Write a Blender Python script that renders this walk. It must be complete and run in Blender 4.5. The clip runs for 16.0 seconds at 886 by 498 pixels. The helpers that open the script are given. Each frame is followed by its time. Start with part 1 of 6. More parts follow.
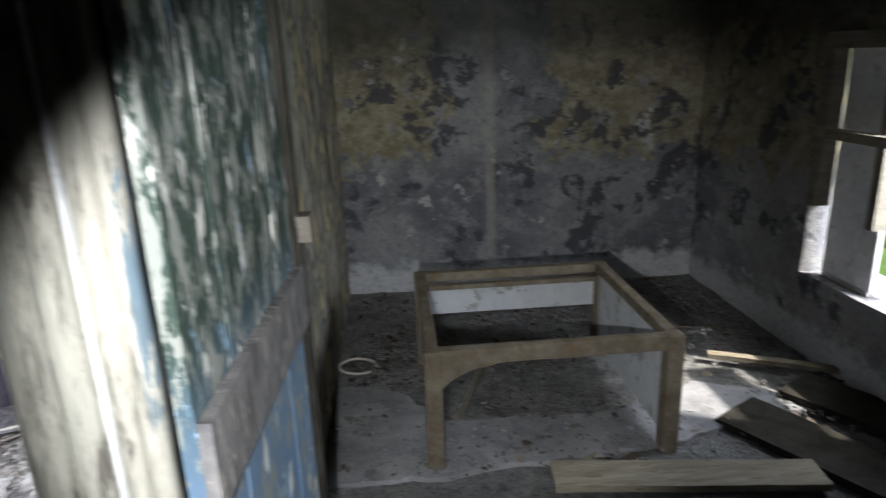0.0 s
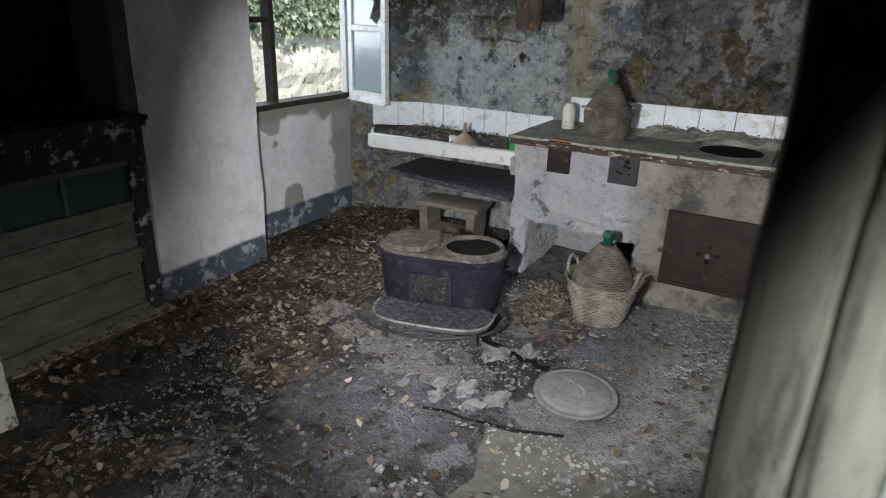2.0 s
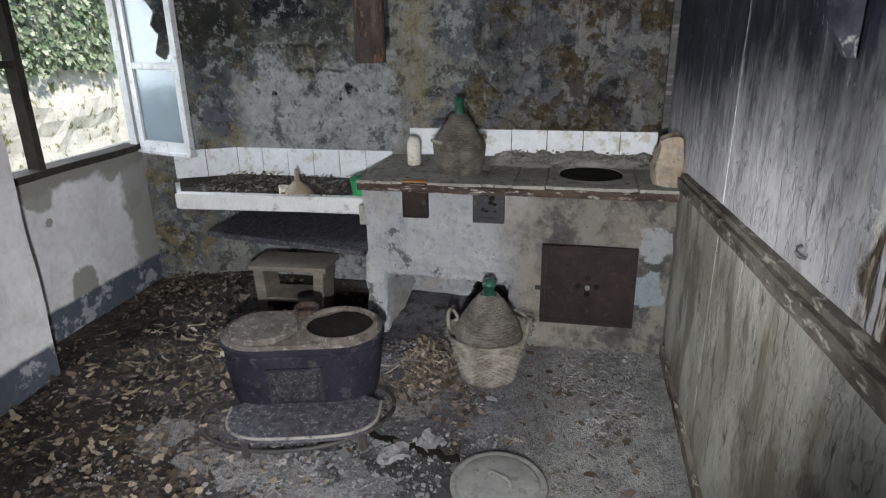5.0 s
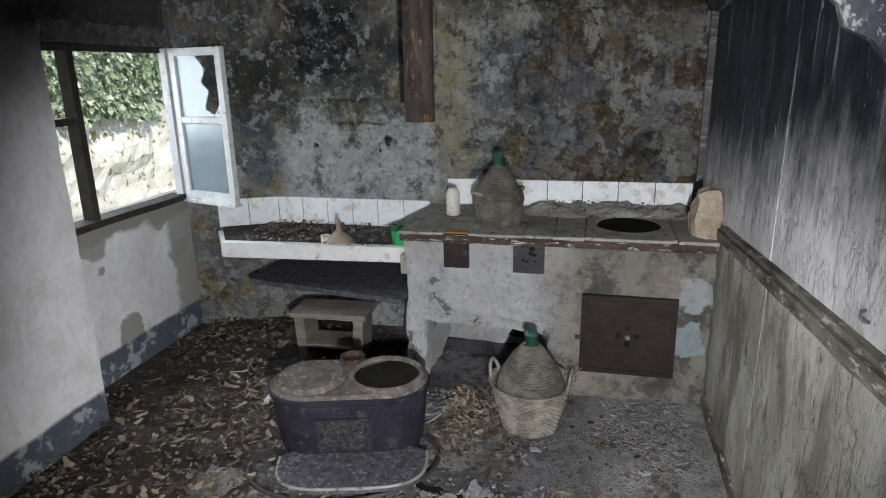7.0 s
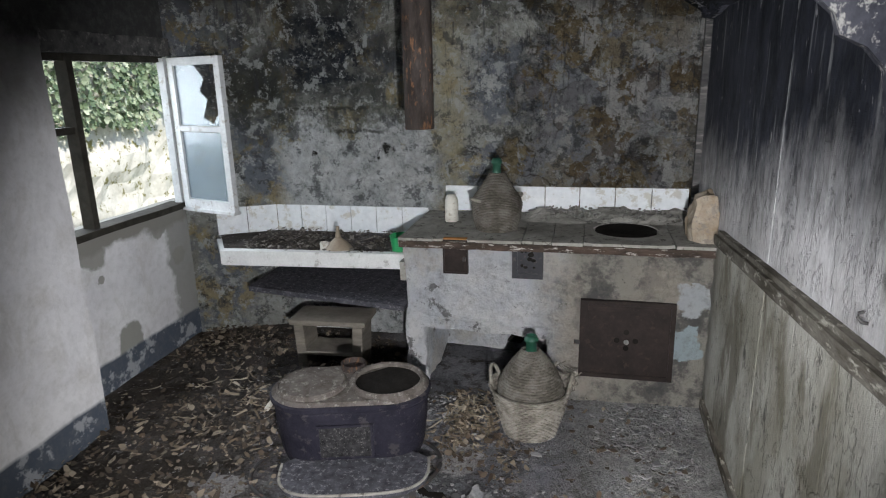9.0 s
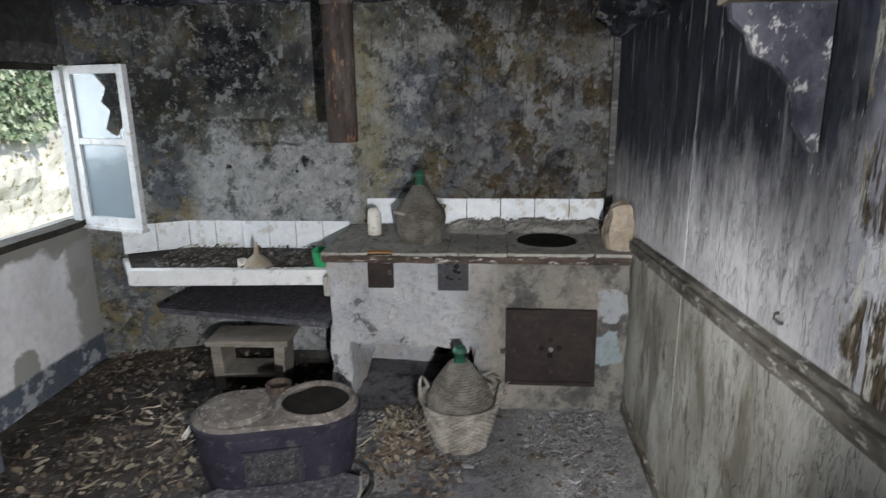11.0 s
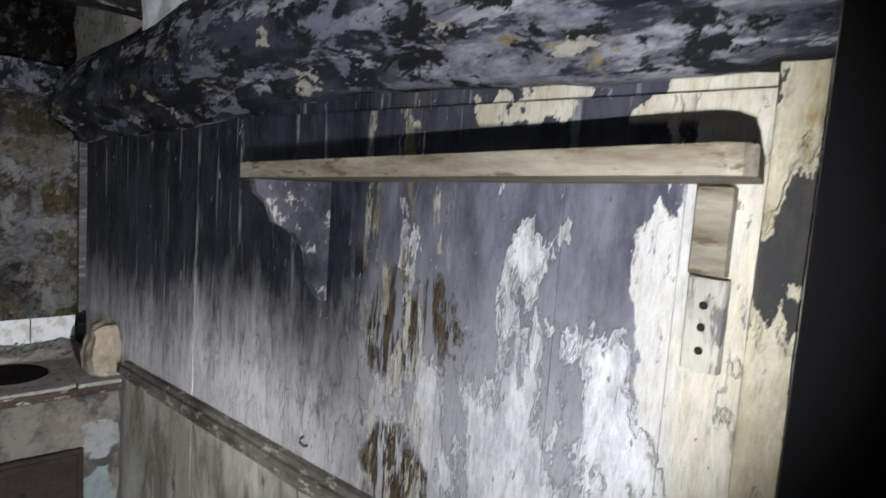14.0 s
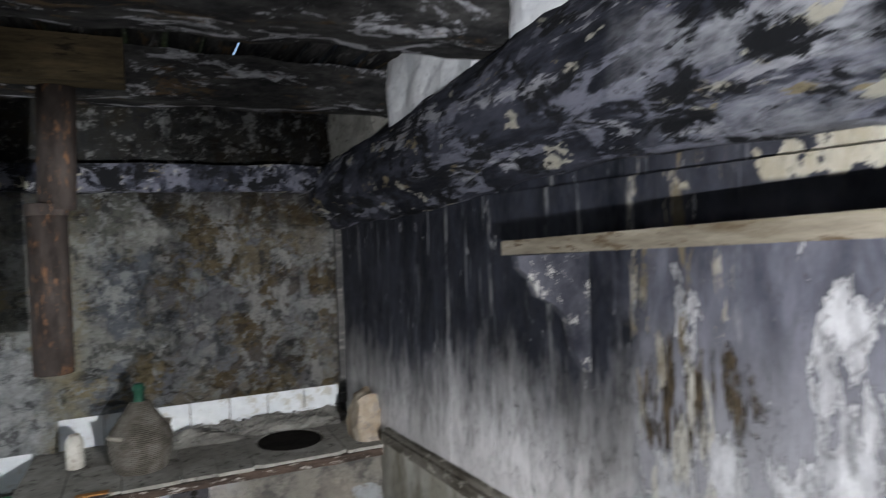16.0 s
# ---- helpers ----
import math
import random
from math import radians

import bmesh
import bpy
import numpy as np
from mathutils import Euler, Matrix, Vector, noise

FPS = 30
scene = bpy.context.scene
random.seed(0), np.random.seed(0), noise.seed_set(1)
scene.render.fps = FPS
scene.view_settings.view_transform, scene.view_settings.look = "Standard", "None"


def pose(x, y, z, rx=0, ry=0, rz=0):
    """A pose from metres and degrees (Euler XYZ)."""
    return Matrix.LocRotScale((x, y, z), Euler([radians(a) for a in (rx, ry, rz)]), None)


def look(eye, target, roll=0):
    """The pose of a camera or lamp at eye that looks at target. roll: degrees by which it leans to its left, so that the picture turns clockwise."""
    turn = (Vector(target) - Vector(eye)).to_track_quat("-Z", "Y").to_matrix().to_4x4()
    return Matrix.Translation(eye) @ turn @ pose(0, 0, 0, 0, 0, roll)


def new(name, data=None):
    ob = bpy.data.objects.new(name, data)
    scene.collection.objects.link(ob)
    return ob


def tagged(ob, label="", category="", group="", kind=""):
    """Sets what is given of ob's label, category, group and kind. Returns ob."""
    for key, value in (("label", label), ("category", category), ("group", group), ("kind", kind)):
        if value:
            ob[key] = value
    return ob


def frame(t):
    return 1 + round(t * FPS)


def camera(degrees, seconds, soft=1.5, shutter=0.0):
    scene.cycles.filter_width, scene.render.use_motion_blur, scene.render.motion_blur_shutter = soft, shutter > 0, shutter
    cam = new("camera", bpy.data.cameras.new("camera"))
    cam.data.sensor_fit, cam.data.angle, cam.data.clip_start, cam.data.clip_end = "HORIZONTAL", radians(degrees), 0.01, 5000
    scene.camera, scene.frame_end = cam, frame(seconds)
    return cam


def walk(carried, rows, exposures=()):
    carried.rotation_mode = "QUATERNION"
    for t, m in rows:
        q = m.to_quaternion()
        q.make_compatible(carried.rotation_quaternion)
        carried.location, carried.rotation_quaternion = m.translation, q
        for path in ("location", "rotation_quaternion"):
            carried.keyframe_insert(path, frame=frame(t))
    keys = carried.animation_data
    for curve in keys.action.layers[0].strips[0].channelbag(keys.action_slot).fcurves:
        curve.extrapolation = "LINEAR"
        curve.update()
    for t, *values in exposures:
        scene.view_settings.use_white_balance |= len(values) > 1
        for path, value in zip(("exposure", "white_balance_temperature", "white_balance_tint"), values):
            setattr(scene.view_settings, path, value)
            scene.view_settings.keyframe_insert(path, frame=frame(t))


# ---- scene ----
cam = camera(70.1, 16.0, soft=1.1, shutter=0.5)
PATH = [
    (0, (-0.671, 0.459, 1.636), (-0.532, 2.369, 1.062), -2.1),
    (0.5, (-0.797, 0.487, 1.692), (-1.01, 2.388, 1.107), -2.0),
    (1, (-0.994, 0.583, 1.627), (-1.63, 2.377, 1.011), -1.2),
    (1.5, (-1.069, 0.721, 1.561), (-1.934, 2.391, 0.881), 1.4),
    (2, (-1.205, 0.80, 1.533), (-2.122, 2.399, 0.825), 1.6),
    (2.5, (-1.333, 0.888, 1.506), (-2.256, 2.504, 0.773), 1.6),
    (3, (-1.457, 0.956, 1.489), (-2.297, 2.606, 0.731), 1.7),
    (3.5, (-1.484, 0.986, 1.476), (-2.237, 2.66, 0.681), 1.9),
    (4, (-1.541, 1.083, 1.486), (-2.19, 2.813, 0.723), 0.1),
    (4.5, (-1.595, 1.212, 1.538), (-2.087, 3.013, 0.822), -2.6),
    (5, (-1.644, 1.219, 1.584), (-2.031, 3.062, 0.911), -0.8),
    (7.5, (-1.764, 1.131, 1.66), (-2.226, 3.0, 1.117), -1.1),
    (8, (-1.765, 1.122, 1.659), (-2.239, 2.99, 1.125), -1.0),
    (10.5, (-1.815, 1.137, 1.66), (-2.064, 3.047, 1.122), -1.9),
    (11, (-1.831, 1.139, 1.662), (-1.992, 3.068, 1.159), -0.7),
    (11.5, (-1.836, 1.176, 1.672), (-1.863, 3.136, 1.273), 3.0),
    (12, (-1.954, 1.301, 1.667), (-1.806, 3.239, 1.195), 0.8),
    (12.5, (-2.043, 1.356, 1.699), (-1.616, 3.238, 1.176), 2.5),
    (13, (-2.076, 1.277, 1.742), (-1.179, 3.006, 1.288), 4.7),
    (13.5, (-2.061, 1.212, 1.803), (-0.842, 2.761, 1.463), 4.2),
    (14, (-2.028, 1.184, 1.84), (-0.667, 2.633, 1.625), 4.0),
    (14.5, (-2.05, 1.142, 1.884), (-0.665, 2.578, 1.757), 3.1),
    (15, (-2.082, 1.117, 1.904), (-0.775, 2.63, 1.861), 2.8),
    (15.5, (-2.147, 1.162, 1.905), (-1.061, 2.841, 1.904), 0.3),
    (16, (-2.13, 1.263, 1.879), (-1.301, 3.082, 1.821), -1.8),
]
walk(cam, [(t, look(eye, target, roll)) for t, eye, target, roll in PATH], exposures=[(0, 2.25), (0.5, 1.9), (1, 1.35), (1.5, 0.95), (2, 1.15), (2.6, 1.32), (4, 1.26), (5, 1.16), (8, 1.18), (11, 1.24), (12, 1.32), (13, 1.27), (14, 1.18), (15, 1.18), (16, 1.16)])

# ---- light ----
world = bpy.data.worlds.new("sky")
scene.world = world
world.use_nodes = True
wn = world.node_tree.nodes
sky = wn.new("ShaderNodeTexSky")
sky.sky_type, sky.sun_disc = "NISHITA", False
sky.sun_elevation, sky.sun_rotation = radians(46), radians(122)
wn["Background"].inputs[1].default_value = 0.15
world.node_tree.links.new(sky.outputs[0], wn["Background"].inputs[0])


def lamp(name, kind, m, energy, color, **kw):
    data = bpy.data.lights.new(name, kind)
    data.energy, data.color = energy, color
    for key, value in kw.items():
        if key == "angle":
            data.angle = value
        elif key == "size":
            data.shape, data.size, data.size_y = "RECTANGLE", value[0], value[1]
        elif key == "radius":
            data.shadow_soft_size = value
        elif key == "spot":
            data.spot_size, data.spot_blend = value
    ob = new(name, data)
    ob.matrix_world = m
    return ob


lamp("sun", "SUN", look((3.2, -2.2, 12), (-7, 4, 0)), 2.7, (1.0, 0.95, 0.86), angle=radians(2))
# daylight in the kitchen window and in the far window of the side room
lamp("window_daylight", "AREA", look((-5.0, 4.25, 1.75), (-2.6, 3.4, 0.5)), 26.0, (0.86, 0.93, 1.0), size=(1.3, 1.3))
lamp("room_window_daylight", "AREA", look((1.80, 2.9, 1.2), (0.0, 3.2, 0.6)), 5.0, (0.86, 0.93, 1.0), size=(0.5, 0.9))
# the walker's moving hand torch as five fixed stand-in spots, all always lit
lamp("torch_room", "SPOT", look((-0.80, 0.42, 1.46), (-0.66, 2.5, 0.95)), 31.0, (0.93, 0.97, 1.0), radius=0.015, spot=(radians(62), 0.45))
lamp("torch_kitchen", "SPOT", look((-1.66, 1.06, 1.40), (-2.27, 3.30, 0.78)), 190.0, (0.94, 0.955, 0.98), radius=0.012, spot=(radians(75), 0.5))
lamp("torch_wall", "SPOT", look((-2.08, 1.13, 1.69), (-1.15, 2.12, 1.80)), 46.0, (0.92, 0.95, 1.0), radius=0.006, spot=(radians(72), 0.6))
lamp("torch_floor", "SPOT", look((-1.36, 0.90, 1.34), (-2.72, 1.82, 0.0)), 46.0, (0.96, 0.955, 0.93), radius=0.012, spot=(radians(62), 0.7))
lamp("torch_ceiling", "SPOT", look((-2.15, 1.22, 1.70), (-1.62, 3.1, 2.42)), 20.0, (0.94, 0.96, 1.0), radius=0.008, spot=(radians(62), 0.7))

# ---- materials ----


class Nodes:
    """A small writer of node trees."""

    def __init__(self, name, local=False):
        self.m = bpy.data.materials.new(name)
        self.m.use_nodes = True
        self.t = self.m.node_tree
        self.b = self.t.nodes["Principled BSDF"]
        if local:
            self.p = self.t.nodes.new("ShaderNodeTexCoord").outputs["Object"]
        else:
            self.p = self.t.nodes.new("ShaderNodeNewGeometry").outputs["Position"]

    def put(self, socket, value):
        if isinstance(value, bpy.types.NodeSocket):
            self.t.links.new(value, socket)
        elif hasattr(value, "__len__") and len(value) == 3 and len(socket.default_value) == 4:
            socket.default_value = (*value, 1)
        else:
            socket.default_value = value

    def math(self, op, a, b=0.0, clamp=False):
        n = self.t.nodes.new("ShaderNodeMath")
        n.operation, n.use_clamp = op, clamp
        self.put(n.inputs[0], a)
        self.put(n.inputs[1], b)
        return n.outputs[0]

    def ramp(self, x, lo, hi, a=0.0, b=1.0):
        n = self.t.nodes.new("ShaderNodeMapRange")
        for i, v in enumerate((x, lo, hi, a, b)):
            self.put(n.inputs[i], v)
        return n.outputs[0]

    def at(self, stretch=(1, 1, 1), shift=(0, 0, 0), turn=(0, 0, 0)):
        n = self.t.nodes.new("ShaderNodeMapping")
        self.put(n.inputs[0], self.p)
        n.inputs[1].default_value, n.inputs[2].default_value, n.inputs[3].default_value = shift, turn, stretch
        return n.outputs[0]

    def noise(self, scale, detail=6, rough=0.6, stretch=(1, 1, 1), shift=(0, 0, 0), twist=0.0):
        n = self.t.nodes.new("ShaderNodeTexNoise")
        self.put(n.inputs["Vector"], self.at(stretch, shift))
        n.inputs["Scale"].default_value, n.inputs["Detail"].default_value = scale, detail
        n.inputs["Roughness"].default_value, n.inputs["Distortion"].default_value = rough, twist
        return n.outputs[0]

    def cells(self, scale, feature="F1", stretch=(1, 1, 1), out=0):
        n = self.t.nodes.new("ShaderNodeTexVoronoi")
        n.feature = feature
        self.put(n.inputs["Vector"], self.at(stretch))
        n.inputs["Scale"].default_value = scale
        return n.outputs[out]

    def stones(self, scale, out, feature="F1", warp=0.25):
        """Cells with bent edges."""
        a = self.t.nodes.new("ShaderNodeTexNoise")
        self.put(a.inputs["Vector"], self.p)
        a.inputs["Scale"].default_value, a.inputs["Detail"].default_value = scale * 0.8, 4
        v = self.t.nodes.new("ShaderNodeVectorMath")
        v.operation = "MULTIPLY_ADD"
        self.put(v.inputs[0], a.outputs["Color"])
        v.inputs[1].default_value = (warp, warp, warp)
        self.put(v.inputs[2], self.p)
        n = self.t.nodes.new("ShaderNodeTexVoronoi")
        n.feature = feature
        self.put(n.inputs["Vector"], v.outputs[0])
        n.inputs["Scale"].default_value = scale
        return n.outputs[out]

    def axis(self, i):
        n = self.t.nodes.new("ShaderNodeSeparateXYZ")
        self.put(n.inputs[0], self.p)
        return n.outputs[i]

    def mix(self, f, a, b):
        n = self.t.nodes.new("ShaderNodeMix")
        n.data_type = "RGBA"
        self.put(n.inputs[0], f)
        self.put(n.inputs[6], a)
        self.put(n.inputs[7], b)
        return n.outputs[2]

    def spot(self, x, y, z, r, soft=0.5, wobble=0.5, scale=5.0):
        """A blot with ragged edges round a place."""
        d = self.t.nodes.new("ShaderNodeVectorMath")
        d.operation = "DISTANCE"
        self.put(d.inputs[0], self.p)
        d.inputs[1].default_value = (x, y, z)
        e = self.math("ADD", d.outputs["Value"], self.math("MULTIPLY", self.math("SUBTRACT", self.noise(scale, 5), 0.5), wobble))
        return self.ramp(e, r, r * (1 - soft))

    def any(self):
        return self.t.nodes.new("ShaderNodeObjectInfo").outputs["Random"]

    def island(self):
        return self.t.nodes.new("ShaderNodeNewGeometry").outputs["Random Per Island"]

    def end(self, color, rough=0.85, metal=0.0, bump=None, depth=0.01, strength=0.6):
        self.put(self.b.inputs["Base Color"], color)
        self.put(self.b.inputs["Roughness"], rough)
        self.put(self.b.inputs["Metallic"], metal)
        if isinstance(rough, float) and rough >= 0.65:
            self.b.inputs["Specular IOR Level"].default_value = 0.5 * (1.0 - rough)
        if bump is not None:
            n = self.t.nodes.new("ShaderNodeBump")
            n.inputs["Strength"].default_value, n.inputs["Distance"].default_value = strength, depth
            self.put(n.inputs["Height"], bump)
            self.t.links.new(n.outputs[0], self.b.inputs["Normal"])
        return self.m


def plain(name, a, b, scale=8.0, rough=0.8, metal=0.0, depth=0.004, grain=60.0, stretch=(1, 1, 1), local=False, fleck=None):
    """Two tones with grain and a bump, and flecks of a third."""
    n = Nodes(name, local)
    c = n.mix(n.ramp(n.noise(scale, 8, 0.65, stretch), 0.35, 0.65), a, b)
    g = n.noise(grain, 5, 0.6, stretch)
    if fleck:
        c = n.mix(n.ramp(n.noise(scale * 2.3, 8, 0.7, stretch, (5, 3, 1)), 0.56, 0.62), c, fleck)
    c = n.mix(n.ramp(g, 0.3, 0.8, 0.0, 0.35), c, tuple(v * 0.5 for v in a))
    return n.end(c, rough, metal, g, depth)


def north_plaster():
    """Damp lime plaster over rubble: pale low down, darker above, stone bare towards the partition."""
    n = Nodes("mouldy plaster")
    x, z = n.axis(0), n.axis(2)
    big, mid = n.noise(1.7, 8, 0.62, twist=0.2), n.noise(4.2, 10, 0.7, shift=(3, 1, 7), twist=0.25)
    fine, crumb = n.noise(30, 8, 0.75), n.noise(12, 10, 0.74, shift=(5, 5, 1), twist=0.2)
    c = n.mix(n.ramp(big, 0.40, 0.60), (0.25, 0.25, 0.22), (0.43, 0.43, 0.40))
    c = n.mix(n.ramp(n.noise(2.2, 10, 0.7, shift=(9, 4, 2), twist=0.2), 0.49, 0.55), c, (0.19, 0.205, 0.23))
    c = n.mix(n.ramp(mid, 0.53, 0.58, 0.0, 0.85), c, (0.36, 0.295, 0.17))
    c = n.mix(n.ramp(n.noise(5.5, 10, 0.7, shift=(1, 8, 5), twist=0.25), 0.575, 0.59), c, (0.47, 0.48, 0.47))
    c = n.mix(n.ramp(n.noise(4.0, 10, 0.72, shift=(4, 2, 5), twist=0.25), 0.565, 0.60, 0.0, 0.85), c, (0.055, 0.055, 0.052))
    # pale limewash band above the tiles, darker mould over it
    low = n.math("ADD", z, n.math("MULTIPLY", n.math("SUBTRACT", mid, 0.5), 1.1))
    pale = n.math("MULTIPLY", n.ramp(low, 1.36, 1.28), n.ramp(n.math("ADD", x, n.math("MULTIPLY", crumb, 0.4)), -2.35, -2.55))
    pale = n.math("MULTIPLY", pale, n.ramp(x, -3.75, -3.6))
    c = n.mix(n.math("MULTIPLY", pale, 0.92), c, n.mix(n.ramp(crumb, 0.42, 0.6), (0.68, 0.69, 0.69), (0.42, 0.435, 0.44)))
    mould = n.math("MULTIPLY", n.ramp(low, 1.30, 1.42), n.ramp(low, 1.72, 1.55))
    c = n.mix(n.math("MULTIPLY", n.math("MULTIPLY", mould, n.ramp(x, -2.7, -2.9)), n.ramp(crumb, 0.42, 0.54, 0.2, 0.8)), c, (0.10, 0.105, 0.09))
    # a blue-black soot blot; darker in the corner by the window
    c = n.mix(n.math("MULTIPLY", n.spot(-3.32, 4.88, 1.78, 0.40, 0.45, 0.6, 4), n.ramp(crumb, 0.62, 0.50, 0.3, 0.96)), c, (0.014, 0.018, 0.026))
    c = n.mix(n.math("MULTIPLY", n.spot(-3.85, 4.88, 1.65, 0.42, 0.7, 0.5), 0.85), c, (0.03, 0.03, 0.022))
    c = n.mix(n.math("MULTIPLY", n.spot(-2.93, 4.88, 1.80, 0.20, 0.7, 0.5), 0.7), c, (0.03, 0.03, 0.03))
    # tan run of water beside the pipe
    wet = n.ramp(n.math("ABSOLUTE", n.math("ADD", n.math("ADD", x, 2.58), n.math("MULTIPLY", n.math("SUBTRACT", mid, 0.5), 0.35))), 0.12, 0.05)
    c = n.mix(n.math("MULTIPLY", wet, n.ramp(crumb, 0.35, 0.6, 0.3, 0.85)), c, (0.42, 0.37, 0.24))
    # horizontal edges of lost plaster coats
    for lx, lz, ln in ((-3.35, 1.47, 0.34), (-3.15, 1.33, 0.22), (-2.0, 1.05, 0.5)):
        d = n.ramp(n.math("ABSOLUTE", n.math("ADD", n.math("SUBTRACT", z, lz), n.math("MULTIPLY", n.math("SUBTRACT", crumb, 0.5), 0.08))), 0.014, 0.006)
        d = n.math("MULTIPLY", d, n.ramp(n.math("ABSOLUTE", n.math("SUBTRACT", x, lx)), ln, ln - 0.1))
        c = n.mix(n.math("MULTIPLY", d, 0.8), c, (0.05, 0.048, 0.04))
    # stone and earth laid bare near the partition
    bare = n.ramp(n.math("ADD", n.math("SUBTRACT", x, n.math("MULTIPLY", z, 0.15)), n.math("MULTIPLY", n.math("SUBTRACT", mid, 0.5), 1.5)), -2.42, -2.28)
    rock = n.mix(n.ramp(crumb, 0.40, 0.60), (0.14, 0.11, 0.065), (0.40, 0.325, 0.20))
    rock = n.mix(n.ramp(n.noise(3.2, 9, 0.7, shift=(8, 8, 8), twist=0.3), 0.50, 0.54), rock, (0.30, 0.31, 0.34))
    tone = n.stones(5.2, "Color", warp=0.35)
    gap = n.ramp(n.stones(5.2, "Distance", "DISTANCE_TO_EDGE", 0.35), 0.0, 0.10)
    rock = n.mix(n.ramp(tone, 0.50, 0.75, 0.0, 0.6), rock, (0.46, 0.45, 0.44))
    rock = n.mix(n.ramp(tone, 0.45, 0.2, 0.0, 0.6), rock, (0.17, 0.12, 0.07))
    rock = n.mix(n.math("MULTIPLY", n.ramp(gap, 0.5, 0.0, 0.0, 0.75), n.ramp(n.noise(4, 8, 0.7, shift=(3, 3, 6)), 0.45, 0.55)), rock, (0.06, 0.05, 0.036))
    rock = n.mix(n.ramp(n.noise(6, 9, 0.7, shift=(5, 9, 2), twist=0.2), 0.55, 0.575), rock, (0.56, 0.55, 0.53))
    c = n.mix(n.math("MULTIPLY", bare, n.ramp(big, 0.30, 0.44)), c, rock)
    # shade of the hollow near the corner, painted into the colour
    c = n.mix(n.math("MULTIPLY", n.spot(-1.46, 4.86, 1.22, 0.13, 0.6, 0.3, 7), 0.8), c, (0.03, 0.026, 0.02))
    for px, pz, r in ((-2.97, 1.22, 0.055), (-3.45, 1.195, 0.022), (-3.02, 1.17, 0.02)):
        c = n.mix(n.spot(px, 4.88, pz, r, 0.4, 0.14, 12), c, (0.03, 0.028, 0.025))
    # darker towards the wall top
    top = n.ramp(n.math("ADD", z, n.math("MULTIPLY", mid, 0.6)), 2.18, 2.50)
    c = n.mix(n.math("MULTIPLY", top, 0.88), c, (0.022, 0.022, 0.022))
    c = n.mix(n.ramp(crumb, 0.57, 0.66, 0.0, 0.55), c, (0.06, 0.056, 0.045))
    c = n.mix(n.ramp(fine, 0.50, 0.66, 0.0, 0.45), c, (0.06, 0.057, 0.05))
    c = n.mix(n.ramp(n.noise(8, 10, 0.76, shift=(2, 7, 7), twist=0.15), 0.535, 0.575, 0.0, 0.7), c, (0.065, 0.068, 0.07))
    c = n.mix(n.ramp(n.noise(9, 10, 0.76, shift=(6, 2, 1), twist=0.15), 0.545, 0.585, 0.0, 0.65), c, (0.50, 0.51, 0.50))
    c = n.mix(n.math("MULTIPLY", n.ramp(n.noise(9, 8, 0.7, (3.0, 1, 0.35), (1, 1, 5)), 0.56, 0.62, 0.0, 0.6), n.ramp(z, 1.2, 1.6)), c, (0.05, 0.052, 0.06))
    speck = n.noise(20, 10, 0.8, shift=(8, 1, 3))
    c = n.mix(n.ramp(speck, 0.57, 0.61, 0.0, 0.55), c, (0.52, 0.52, 0.50))
    h = n.math("ADD", n.math("ADD", n.math("MULTIPLY", mid, 2.4), crumb), n.math("MULTIPLY", fine, 0.5))
    h = n.math("ADD", h, n.math("MULTIPLY", bare, n.math("ADD", n.math("MULTIPLY", gap, 0.35), n.math("MULTIPLY", crumb, 2.2))))
    return n.end(c, 0.9, 0, h, 0.06, 1.0)


